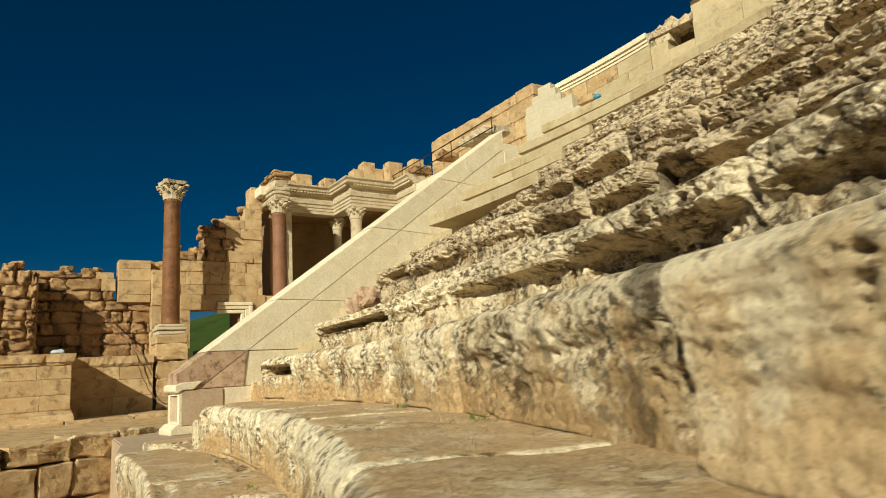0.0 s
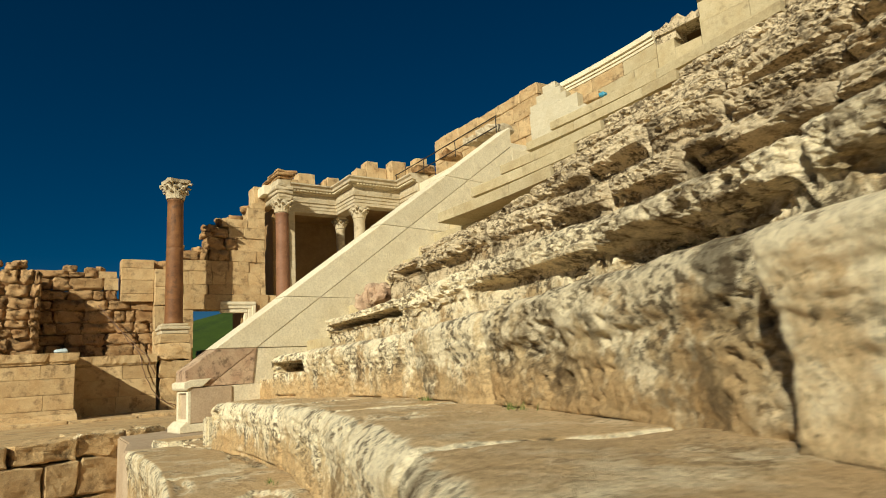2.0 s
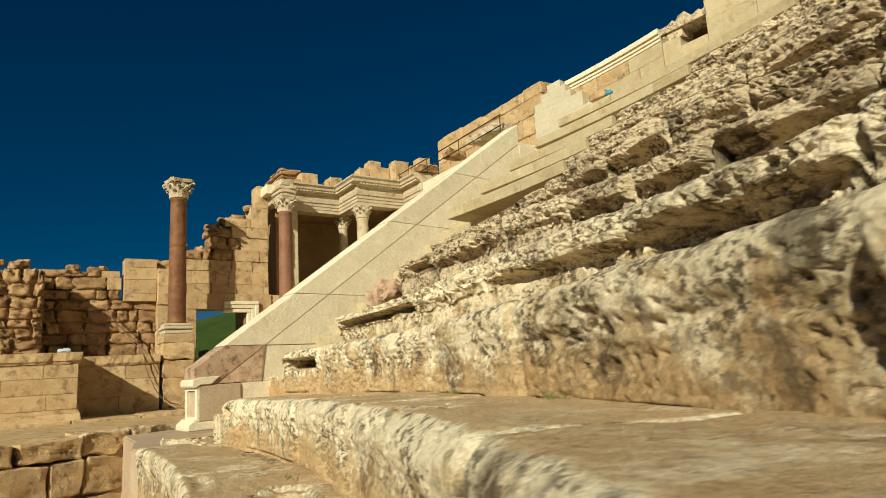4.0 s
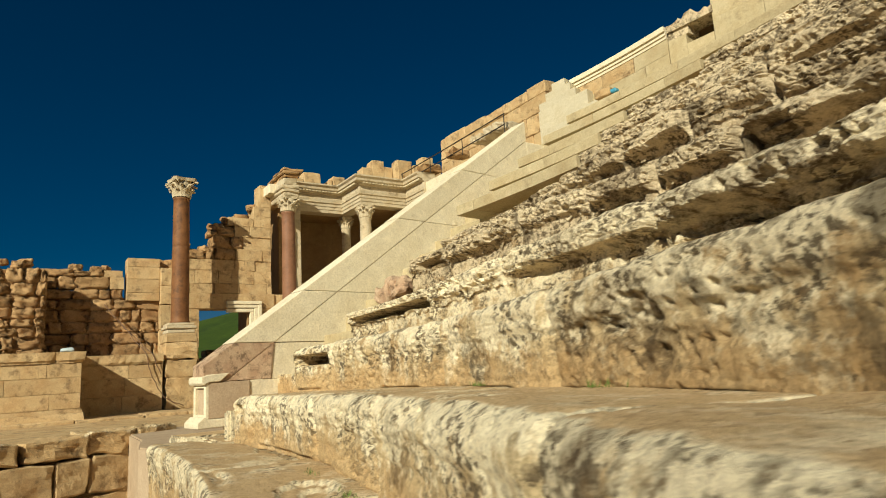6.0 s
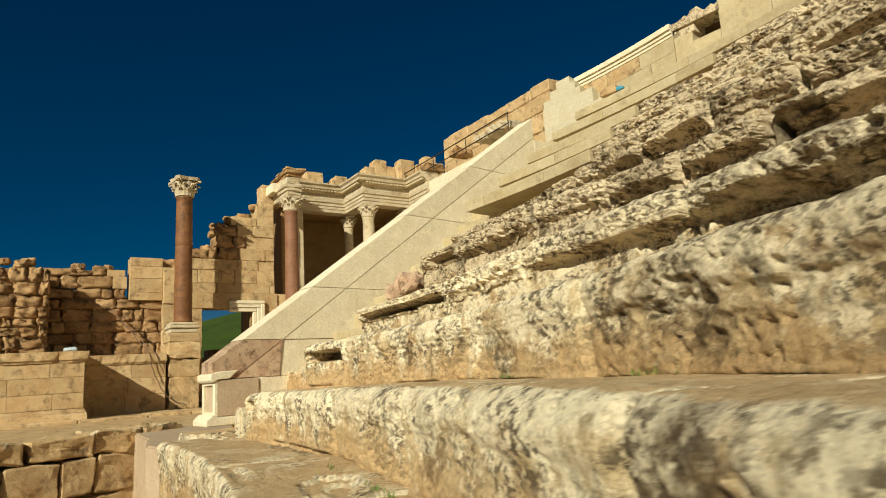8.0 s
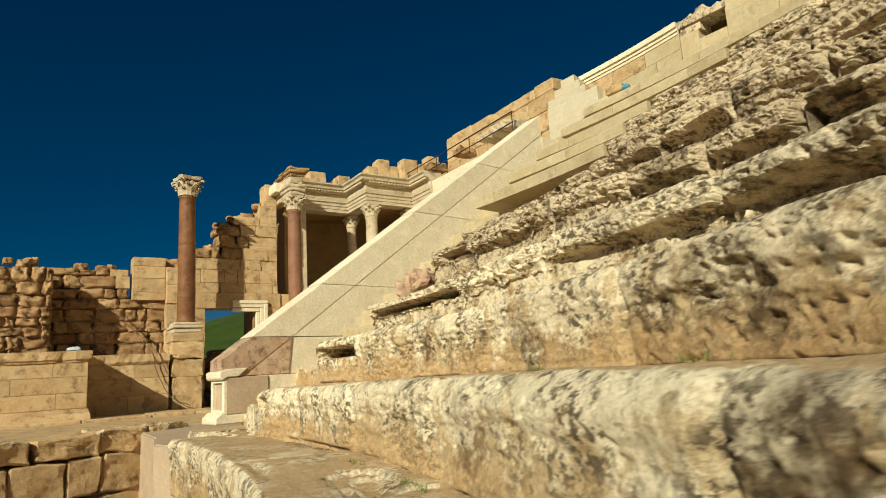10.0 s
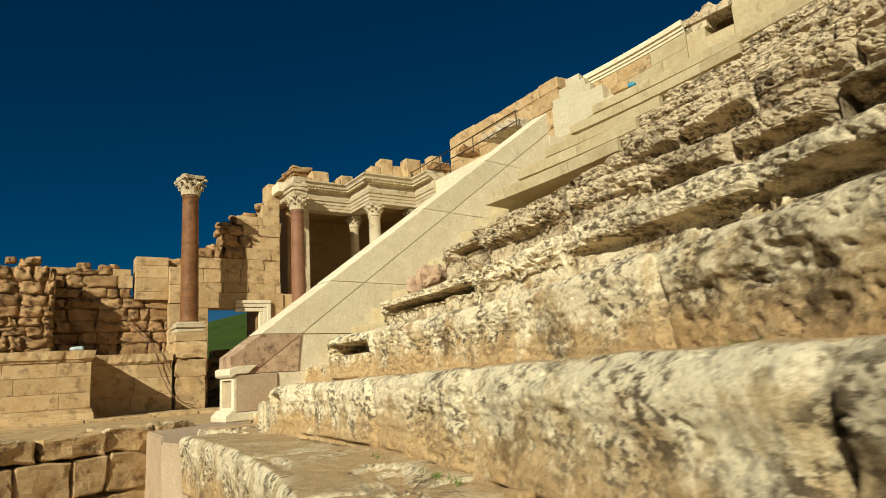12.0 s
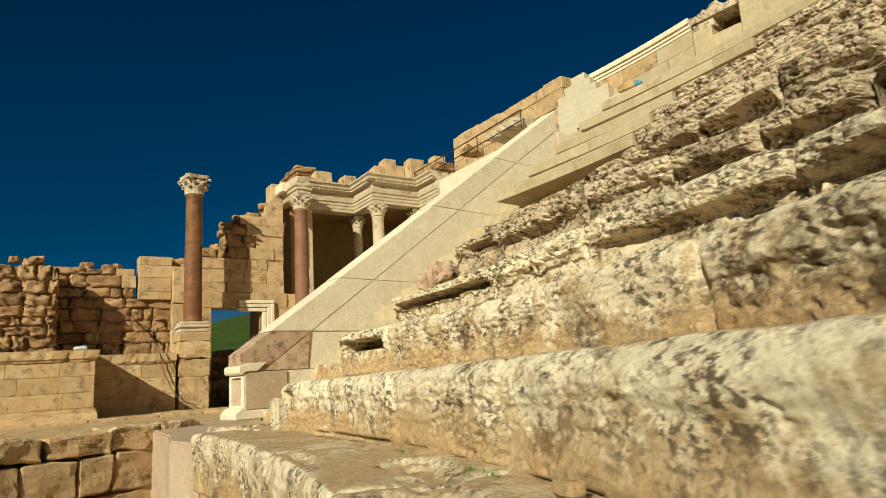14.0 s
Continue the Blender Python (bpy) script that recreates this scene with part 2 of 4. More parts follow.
GRANITE = stone("red_granite", (0.25, 0.125, 0.072), (0.20, 0.095, 0.052), (0.10, 0.05, 0.03), 0.5, 0.3, 0.2, vary=0.05, rough=0.6)
BROWN_GRANITE = stone("brown_granite", (0.23, 0.105, 0.040), (0.14, 0.060, 0.025), (0.07, 0.038, 0.022), 0.6, 0.3, 0.3, vary=0.03, rough=0.6)
NICHE = stone("brown_niche_plaster", (0.30, 0.195, 0.09), (0.25, 0.155, 0.07), (0.12, 0.075, 0.035), 0.3, 0.2, 0.3)
EARTH = stone("dusty_earth", (0.33, 0.23, 0.125), (0.28, 0.19, 0.10), (0.18, 0.12, 0.07), 0.3, 0.2, 0.6)
GRASS = stone("green_hill_grass", (0.036, 0.066, 0.005), (0.022, 0.046, 0.004), (0.010, 0.020, 0.004), 0.6, 0.2, 0.3, grain=0.07)
IRON = plain("dark_iron", (0.05, 0.04, 0.03), 0.6, 0.6)
CABLE = plain("brown_cable", (0.16, 0.09, 0.05), 0.8)
BLUE = plain("blue_plastic", (0.05, 0.27, 0.40), 0.5)
PALEBLUE = plain("pale_blue_cloth", (0.42, 0.50, 0.52), 0.9)
WEED = plain("green_weed", (0.12, 0.17, 0.03), 0.8)


# ---- building helpers ----
def lattice(ix, iy, iz, seed):
    h = (ix * 374761393 + iy * 668265263 + iz * 2147483647 + seed * 1274126177) & 0xFFFFFFFF
    h = ((h ^ (h >> 13)) * 1274126177) & 0xFFFFFFFF
    h = ((h ^ (h >> 16)) * 2246822519) & 0xFFFFFFFF
    return ((h ^ (h >> 15)) & 0xFFFFFF) / float(0xFFFFFF)


def vnoise(p, seed=0):
    i = np.floor(p).astype(np.int64)
    f = p - i
    f = f * f * (3 - 2 * f)
    out = 0
    for dx in (0, 1):
        for dy in (0, 1):
            for dz in (0, 1):
                w = (f[:, 0] if dx else 1 - f[:, 0]) * (f[:, 1] if dy else 1 - f[:, 1]) * (f[:, 2] if dz else 1 - f[:, 2])
                out = out + w * lattice(i[:, 0] + dx, i[:, 1] + dy, i[:, 2] + dz, seed)
    return out * 2 - 1


def fbm(p, octaves=4, gain=0.5, seed=0):
    out, a = 0, 1.0
    for k in range(octaves):
        out = out + a * vnoise(p * 2.03 ** k + 17.3 * k, seed + k)
        a *= gain
    return out


def cells(p, seed=0):
    """Distance to the nearest of scattered points, one to a unit cell."""
    i = np.floor(p).astype(np.int64)
    best = np.full(len(p), 9.0)
    for dx in (-1, 0, 1):
        for dy in (-1, 0, 1):
            for dz in (-1, 0, 1):
                c = i + np.array((dx, dy, dz))
                q = np.stack([c[:, k] + lattice(c[:, 0], c[:, 1], c[:, 2], seed + 31 * k) for k in range(3)], 1)
                best = np.minimum(best, ((q - p) ** 2).sum(1))
    return np.sqrt(best)


def mesh_of(name, verts, faces, smooth=False):
    me = bpy.data.meshes.new(name)
    me.from_pydata([tuple(v) for v in verts], [], faces)
    if smooth:
        me.polygons.foreach_set("use_smooth", [True] * len(me.polygons))
    me.update()
    return me


def placed(name, me, mat, parent=None, label="", m=None):
    ob = new(name, me)
    if mat and not me.materials:
        me.materials.append(mat)
    if parent:
        ob.parent = parent
    if m is not None:
        ob.matrix_basis = m
    if label:
        tagged(ob, label)
    return ob


def part(name, bm, mat, parent=None, label="", m=None, smooth=False):
    me = bpy.data.meshes.new(name)
    bmesh.ops.recalc_face_normals(bm, faces=bm.faces)
    for f in bm.faces:
        f.smooth = smooth
    bm.to_mesh(me)
    bm.free()
    return placed(name, me, mat, parent, label, m)


def thing(name, label, category, m=None, group="", kind=""):
    ob = new(name)
    ob.empty_display_size = 0.1
    if m is not None:
        ob.matrix_basis = m
    return tagged(ob, label, category, group, kind)


def block_bm(sx, sy, sz, bevel=0.015, cuts=0, rough=0.0, seed=0, centre=(0, 0, 0)):
    bm = bmesh.new()
    bmesh.ops.create_cube(bm, size=1, matrix=Matrix.Translation(centre) @ Matrix.Diagonal((sx, sy, sz, 1)))
    if bevel:
        bmesh.ops.bevel(bm, geom=list(bm.edges), offset=bevel, segments=1, affect="EDGES")
    if cuts:
        bmesh.ops.subdivide_edges(bm, edges=list(bm.edges), cuts=cuts, use_grid_fill=True)
    if rough:
        co = np.array([v.co for v in bm.verts])
        d = np.stack([fbm(co * 3.1 + 7 * k, 4, 0.6, seed * 5 + k) for k in range(3)], 1) * rough
        for v, o in zip(bm.verts, d):
            v.co += Vector(o)
    return bm


def lathe(profile, n=32, centre=(0, 0)):
    verts, faces = [], []
    for r, z in profile:
        for k in range(n):
            a = 2 * math.pi * k / n
            verts.append((centre[0] + r * math.cos(a), centre[1] + r * math.sin(a), z))
    for j in range(len(profile) - 1):
        for k in range(n):
            a, b = j * n + k, j * n + (k + 1) % n
            faces.append((a, b, b + n, a + n))
    faces.append(tuple(range(n))[::-1])
    faces.append(tuple((len(profile) - 1) * n + k for k in range(n)))
    return verts, faces


def sweep(path, profile, jag=0.0):
    """A moulding: profile points (outward, z) carried along a plan path, mitred at its corners; outward is to the path's right."""
    path = [Vector((p[0], p[1])) for p in path]
    if jag:
        fine_path = []
        for a, b in zip(path[:-1], path[1:]):
            m = max(1, int((b - a).length / 0.11))
            fine_path += [a.lerp(b, i / m) for i in range(m)]
        path = fine_path + [path[-1]]
    verts, faces = [], []
    n = len(profile)
    for i, p in enumerate(path):
        d0 = (p - path[i - 1]).normalized() if i else (path[1] - p).normalized()
        d1 = (path[i + 1] - p).normalized() if i < len(path) - 1 else d0
        n0, n1 = Vector((d0.y, -d0.x)), Vector((d1.y, -d1.x))
        mit = (n0 + n1)
        mit = mit / max(0.3, mit.dot(n0)) if mit.length > 0.1 else n0
        for o, z in profile:
            q = p + mit * o
            if jag:
                w = noise.noise(Vector((q.x * 3.1, q.y * 3.1, z * 6))) + 0.7 * noise.noise(Vector((q.x * 9.1, q.y * 9.1, z * 14)))
                bite = max(0.0, noise.noise(Vector((q.x * 2.3 + 5, q.y * 2.3, z * 3))) - 0.1) if o > 0.03 else 0.0
                q = q - mit * jag * (abs(w) + 3.0 * bite)
                z = z + 0.4 * jag * w
            verts.append((q.x, q.y, z))
    for i in range(len(path) - 1):
        for k in range(n):
            a, b = i * n + k, i * n + (k + 1) % n
            faces.append((a, b, b + n, a + n))
    faces.append(tuple(range(n)))
    faces.append(tuple((len(path) - 1) * n + k for k in range(n))[::-1])
    return verts, faces


def tube(points, r, n=6):
    verts, faces = [], []
    pts = [Vector(p) for p in points]
    for i, p in enumerate(pts):
        d = (pts[min(i + 1, len(pts) - 1)] - pts[max(i - 1, 0)]).normalized()
        s = d.orthogonal().normalized() if abs(d.z) < 0.99 else Vector((1, 0, 0))
        s = (d.cross(Vector((0, 0, 1))) if abs(d.z) < 0.95 else s).normalized()
        t = d.cross(s)
        for k in range(n):
            a = 2 * math.pi * k / n
            verts.append(p + r * (math.cos(a) * s + math.sin(a) * t))
    for i in range(len(pts) - 1):
        for k in range(n):
            a, b = i * n + k, i * n + (k + 1) % n
            faces.append((a, b, b + n, a + n))
    faces += [tuple(range(n))[::-1], tuple((len(pts) - 1) * n + k for k in range(n))]
    return verts, faces


# ---- the curved seating ----
CX, CY = -14.96, -2.0
R0, DEPTH = 15.08, 0.715
SEAT_Z = {-2: 0.07, -1: 0.535, 0: 0.985, 1: 1.42, 2: 1.90, 3: 2.44, 4: 2.96, 5: 3.46, 6: 3.95, 7: 4.44, 8: 4.98, 9: 5.52}
# worn top line of the old rows: (angle, height over the row's nominal top)
SAG = {0: ((14, 0.0), (25, -0.01), (37, -0.045)), 1: ((10, -0.035), (11.95, -0.03), (12.05, 0.0), (37, -0.02)), 2: ((13, 0.0), (16, -0.05), (20, 0.0), (25, 0.03), (30, -0.04), (37, -0.10)),
       3: ((13, -0.10), (18, -0.08), (23, -0.01), (28, 0.08), (31, 0.02), (36, -0.02)), 4: ((10, -0.12), (19.5, -0.08), (22, 0.08), (27, 0.06), (31, -0.08), (36, -0.16))}
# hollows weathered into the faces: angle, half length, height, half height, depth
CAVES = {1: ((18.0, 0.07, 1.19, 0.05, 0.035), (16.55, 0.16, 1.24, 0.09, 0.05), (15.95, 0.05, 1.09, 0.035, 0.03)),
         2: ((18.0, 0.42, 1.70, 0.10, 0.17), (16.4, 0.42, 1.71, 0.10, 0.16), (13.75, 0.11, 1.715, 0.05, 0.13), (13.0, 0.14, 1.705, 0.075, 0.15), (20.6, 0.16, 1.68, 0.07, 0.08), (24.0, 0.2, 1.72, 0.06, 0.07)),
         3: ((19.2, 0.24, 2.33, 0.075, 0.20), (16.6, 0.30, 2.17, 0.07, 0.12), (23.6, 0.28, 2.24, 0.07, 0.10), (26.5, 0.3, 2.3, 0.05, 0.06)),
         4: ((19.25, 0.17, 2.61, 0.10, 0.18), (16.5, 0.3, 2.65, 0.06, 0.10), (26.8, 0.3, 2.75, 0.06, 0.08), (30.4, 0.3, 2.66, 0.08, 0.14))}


def polar(r, a, z=0.0):
    a = radians(a)
    return Vector((CX + r * math.cos(a), CY + r * math.sin(a), z))


def polar_frame(r, a, z=0.0):
    """Local x outward, y along the rising angle."""
    return Matrix.Translation(polar(r, a, z)) @ Matrix.Rotation(radians(a), 4, "Z")


def seat_mesh(name, k, a0, a1, step, erode, seed, lip=0.05, lip_h=0.16, crown=0.06, hollow=(), back_off=0.0):
    """One stone of a row: face, worn nosing and tread, swept along its arc, with a closed bottom and ends."""
    r, zt = R0 + DEPTH * k + back_off, SEAT_Z[k]
    zb = zt - 0.495 if k < 2 else SEAT_Z[k - 1] - 0.16
    back = DEPTH + 0.35
    prof = []
    def line(p, q, n):
        for i in range(n):
            f = i / n
            prof.append((p[0] + (q[0] - p[0]) * f, p[1] + (q[1] - p[1]) * f))
    hf = zt - zb
    line((lip, zb), (lip, zt - lip_h), max(3, int((hf - lip_h) / step)))
    line((lip, zt - lip_h), (0.0, zt - lip_h * (0.72 if erode > 0.1 else 0.96)), max(2, int(lip_h * 0.5 / step)))
    line((0.0, zt - lip_h * (0.72 if erode > 0.1 else 0.96)), (0.0, zt - crown), max(2, int(lip_h * 0.5 / step)))
    for i in range(max(3, int(crown * 1.6 / step))):
        f = i / max(3, int(crown * 1.6 / step)) * math.pi / 2
        prof.append((crown * (1 - math.cos(f)), zt - crown * (1 - math.sin(f))))
    line((crown, zt), (DEPTH, zt - 0.005), max(4, int((DEPTH - crown) / (step * 1.5))))
    prof.append((DEPTH, zt - 0.005))
    prof.append((back, zt - 0.005))
    prof.append((back, zb))
    prof = np.array(prof)
    n = len(prof)
    arc = radians(a1 - a0) * r
    m = max(4, int(arc / step))
    s = np.linspace(0, 1, m + 1)
    mid = 0.5 * (a0 + a1)
    P = np.zeros((m + 1, n, 3))
    out = np.repeat(prof[None, :, 0], m + 1, 0)
    hh = np.repeat(prof[None, :, 1], m + 1, 0)
    along = np.repeat((s * arc)[:, None], n, 1)
    edge = np.minimum(along, arc - along)
    q = np.stack([(out + r).ravel(), (along + radians(a0) * r).ravel(), hh.ravel()], 1)
    al0 = along.ravel() + radians(a0) * r
    low = fbm(q * 1.6, 2, 0.5, 11 + seed)
    flatq = q * np.array((1.0, 0.55, 1.0))
    med = fbm(flatq * 11.0, 5, 0.66, 40)
    bed = fbm(q * np.array((1.5, 1.3, 17.0)), 3, 0.6, 55)
    warp = flatq + 0.02 * np.stack([fbm(q * 12.0, 2, 0.5, 60 + c) for c in range(3)], 1)
    pit = cells(warp * np.array((24.0, 24.0, 26.0)), 90)
    pit2 = cells(warp * np.array((11.0, 11.0, 14.0)), 130)
    gate = np.clip(fbm(q * 2.6, 3, 0.5, 70) * 2.4 + 0.25 + 0.5 * (erode - 0.8), 0, 1)
    gate2 = np.clip(fbm(q * 1.7, 2, 0.5, 75) * 2.6 - 0.1 + 0.7 * (erode - 1.0), 0, 1)
    sharp = np.clip((0.42 - pit) / 0.18, 0, 1)
    sharp2 = np.clip((0.40 - pit2) / 0.16, 0, 1)
    rid = np.abs(fbm(flatq * 5.0, 4, 0.6, 81))
    dent = 0.016 * low + (0.008 if erode < 1 else 0.0125) * med + 0.012 * bed - 0.022 * np.clip(0.16 - rid, 0, 1) / 0.16 * gate2
    dent = dent - 0.020 * sharp * gate - 0.034 * sharp2 * gate2
    dent = dent * erode
    wear = np.exp(-(edge / 0.022) ** 2).ravel() * (0.02 + 0.06 * min(erode, 1.0)) + np.exp(-(edge / 0.07) ** 2).ravel() * 0.008 * erode
    dent = dent - wear * min(1.0, 0.12 + erode)
    nz = np.clip((out.ravel() - crown * 0.3) / (crown * 0.9 + 1e-6), 0, 1)
    tread = np.clip((out.ravel() - crown) / 0.12, 0, 1)
    amp = 1 - 0.5 * tread
    zr0 = hh.ravel() - zt
    under = np.clip((-lip_h * 0.55 - zr0) / 0.05, 0, 1) * np.clip((0.12 + hf * 0.0 + zr0 + hf) / 0.12, 0, 1)
    scoop = np.clip(fbm(np.stack([al0 * 1.3, al0 * 0 + 3.1 * seed, al0 * 0], 1), 2, 0.5, 200 + seed) * 1.6 + 0.15, 0, 1) * max(0.0, erode - 0.9) * 0.15
    out2 = out.ravel() - dent * (1 - nz) + under * scoop * (out.ravel() < 0.3)
    h2 = hh.ravel() + dent * nz * amp
    for h0, h1, b0, b1, d in hollow:
        w = np.clip((b1 - along.ravel()) / 0.08, 0, 1) * np.clip((along.ravel() - b0) / 0.05, 0, 1)
        zr = hh.ravel() - zt
        w = w * np.clip((zr - h0) / 0.03, 0, 1) * np.clip((h1 - zr) / 0.02, 0, 1) * (out.ravel() < crown)
        out2 = out2 + d * w
    for ca, half, cz, ch, cd in CAVES.get(k, ()) if erode > 0.3 else ():
        e = ((al0 - radians(ca) * r) / half + 0.35 * med) ** 2 + ((hh.ravel() - cz) / ch + 0.25 * low) ** 2
        out2 = out2 + (0.62 if k > 1 else 1.0) * cd * (0.8 + 0.45 * bed) * np.clip(1.25 - e, 0, 0.8) / 0.8 * (out.ravel() < 0.3)
    if k in SAG:
        lift = np.interp(np.degrees(al0 / r), [p[0] for p in SAG[k]], [p[1] for p in SAG[k]])
        h2 = h2 + lift * np.clip((hh.ravel() - zb) / hf, 0, 1)
    if k in (0, 1):
        foot = np.clip((zb + 0.055 - hh.ravel()) / 0.012, 0, 1) * (out.ravel() < 0.3)
        out2 = out2 + 0.04 * foot * np.clip(fbm(np.stack([al0 * 2.2, al0 * 0, al0 * 0], 1), 3, 0.6, 300 + k) * 2.2 + 0.6, 0, 1)
    if k < 1:
        sheets = fbm(np.stack([(out.ravel() + r) * 4.5, al0 * 1.1, al0 * 0], 1), 3, 0.55, 410)
        h2 = h2 - (0.05 if k < 0 else 0.006) * tread * np.clip(np.floor(sheets * 2.6 + 0.4 + 0.1 * med) / 2.0, 0, 1)
    keep = (out.ravel() > DEPTH - 1e-6)
    out2[keep] = out.ravel()[keep]
    low_edge = hh.ravel() <= zb + 1e-6
    h2[low_edge] = zb
    al = along.ravel()
    squeeze = (al / arc - 0.5) * (-0.026 if k in (0, 1) else -0.008)
    ang = radians(a0) + (al + squeeze) / r
    x, y = (r + out2) * np.cos(ang) + CX, (r + out2) * np.sin(ang) + CY
    o = polar(r, mid, zb)
    verts = np.stack([x - o.x, y - o.y, h2 - zb], 1)
    idx = np.arange((m + 1) * n).reshape(m + 1, n)
    A, B, Cq, D = idx[:-1, :-1], idx[1:, :-1], idx[1:, 1:], idx[:-1, 1:]
    faces = np.stack([A, B, Cq, D], -1).reshape(-1, 4).tolist()
    faces += [[int(idx[i, n - 1]), int(idx[i + 1, n - 1]), int(idx[i + 1, 0]), int(idx[i, 0])] for i in range(m)]
    faces.append([int(v) for v in idx[0]])
    faces.append([int(v) for v in idx[m]][::-1])
    me = bpy.data.meshes.new(name)
    me.from_pydata(verts.tolist(), [], faces)
    bm = bmesh.new()
    bm.from_mesh(me)
    bmesh.ops.recalc_face_normals(bm, faces=bm.faces)
    bm.to_mesh(me)
    bm.free()
    me.polygons.foreach_set("use_smooth", [erode < 1.0 and step < 0.02] * (len(me.polygons) - 2) + [False] * 2)
    return me, o


ROW_END = 37.0
CLEAN = {5: 30.3, 6: 31.3, 7: 31.8, 8: 29.6, 9: 26.5}
CUTS = {-1: [14.5, 20.5, 27.0], 0: [4.0, 8.2, 13.7, 20.65, 26.1, 31.1], 1: [3.0, 7.6, 12.0, 19.0, 24.1, 28.97, 32.4], 2: [8.5, 14.5, 19.4, 25.5, 30.2]}
ENDS = {-1: 36.8, 0: 35.5, 1: 36.2, 2: 36.5, 3: 35.6, 4: 36.6, 5: 38.0, 6: 38.1, 7: 38.2, 8: 38.3, 9: 38.4}
rng = random.Random(7)
for k in range(-1, 10):
    r = R0 + DEPTH * k
    row = thing("seat_row", "curved row of weathered limestone theatre seats" if k < 5 else "curved seat row, eroded stone and pale restored blocks",
                "stone seating", polar_frame(r, 20, SEAT_Z[k - 1]), "rows of seats", "structure")
    inv = row.matrix_basis.inverted()
    lo = -12.0
    end = ENDS.get(k, 41.35)
    cuts = [lo] + [c for c in CUTS.get(k, []) if c > lo]
    if k not in CUTS:
        a = lo
        while True:
            a += math.degrees(rng.uniform(0.7, 1.5) / r)
            if a > end - 1.2:
                break
            cuts.append(a)
        if k in CLEAN:
            cuts = [c for c in cuts if abs(c - CLEAN[k]) > 1.2] + [CLEAN[k]]
            cuts.sort()
    cuts = cuts + [end]
    for i in range(len(cuts) - 1):
        a0, a1 = cuts[i], cuts[i + 1]
        near = a1 > 3
        clean = k in CLEAN and a0 >= CLEAN[k] - 0.01
        step = {-1: 0.018, 0: 0.012, 1: 0.011, 2: 0.012, 3: 0.014}.get(k, 0.016 if k < 7 else 0.022)
        if not near:
            step = max(step, 0.06)
        hollow = ()
        arc = radians(a1 - a0) * r
        if i == len(cuts) - 2 and k in (0, 1, 2):
            hollow = (({0: -0.2, 1: -0.21, 2: -0.27}[k], -0.09, arc - {0: 0.36, 1: 0.98, 2: 1.95}[k], arc - 0.07, {0: 0.16, 1: 0.42, 2: 0.40}[k]),)
        if i == len(cuts) - 2 and k == 3:
            hollow = ((-0.30, -0.08, arc - 0.80, arc - 0.22, 0.38),)
        if clean:
            me, o = seat_mesh("seat_block", k, a0, a1, max(step, 0.05), 0.06, i + 50 * k, lip=0.45 if k == 5 else 0.22, lip_h=0.16, crown=0.02)
        else:
            er = {-1: 0.55, 0: 0.75, 1: 0.95, 2: 1.15}.get(k, 1.45)
            me, o = seat_mesh("seat_block", k, a0, a1, step, er, i + 50 * k + 60, lip=0.02 if k < 2 else 0.09, lip_h=0.2, crown={0: 0.10, 1: 0.07}.get(k, 0.05), hollow=hollow, back_off=-0.115 if k == 1 and a1 < 12.1 else 0.0)
        # the near block of row 1 gets the copy brightened against its slanting sun
        placed("seat_block", me, NEWSTONE if clean else TOOLED_LIT if k == 1 and a1 < 12.1 else (SEAT if k < 3 else RUBBLE), row, "", inv @ Matrix.Translation(o))

# ---- ground, pavement and distance ----
def sheet(name, x0, x1, y0, y1, n, height, mat, label, cat):
    xs, ys = np.linspace(x0, x1, n + 1), np.linspace(y0, y1, n + 1)
    verts = [(x, y, height(x, y)) for x in xs for y in ys]
    faces = [(i * (n + 1) + j, (i + 1) * (n + 1) + j, (i + 1) * (n + 1) + j + 1, i * (n + 1) + j + 1) for i in range(n) for j in range(n)]
    return tagged(placed(name, mesh_of(name, verts, faces, True), mat), label, cat, "", "structure")


sheet("ground", -1500, 1500, -1500, 1500, 60, lambda x, y: -1.4, EARTH, "flat dusty earth round the theatre", "ground")


def hill_height(x, y):
    d = math.hypot((x + 25) / 69, (y - 175) / 60)
    return -2 + 25.5 * math.exp(-d * d * 0.9) + 1.0 * noise.noise(Vector((x * 0.06, y * 0.06, 0)))


sheet("hill", -260, 140, 90, 330, 60, hill_height, GRASS, "grass-covered green hill behind the stage building", "hill")

# ---- the radial stair wall with its sloping coping ----
WALL_A = 41.5
SLOPE = 0.713
M_RAD = Matrix.Translation((CX, CY, 0)) @ Matrix.Rotation(radians(WALL_A), 4, "Z")


def groove(r):
    return 1.56 + SLOPE * (r - 16.22)


stair_wall = thing("stair_wall", "pale restored limestone wall with sloping coping beside the stairs", "wall", M_RAD, "", "structure")


def prism(pts, y0, y1, bevel=0.0):
    """A plate in the wall's plane: points (r, z), from y0 to y1."""
    bm = bmesh.new()
    a = [bm.verts.new((r, y0, z)) for r, z in pts]
    b = [bm.verts.new((r, y1, z)) for r, z in pts]
    n = len(pts)
    bm.faces.new(a)
    bm.faces.new(b[::-1])
    for i in range(n):
        bm.faces.new((a[i], b[i], b[(i + 1) % n], a[(i + 1) % n]))
    if bevel:
        bmesh.ops.recalc_face_normals(bm, faces=bm.faces)
        bmesh.ops.bevel(bm, geom=list(bm.edges), offset=bevel, segments=1, affect="EDGES")
    return bm


# courses under the slope: face stones, and above a sunk line the raking band of the parapet
BAND = 0.40
WALL_TOP_R = 21.67
levels = [1.10, 1.57, 2.28, 3.50, 4.55, 5.60, 6.60]


def rg_at(z):
    return 16.22 + (z - 1.56) / SLOPE


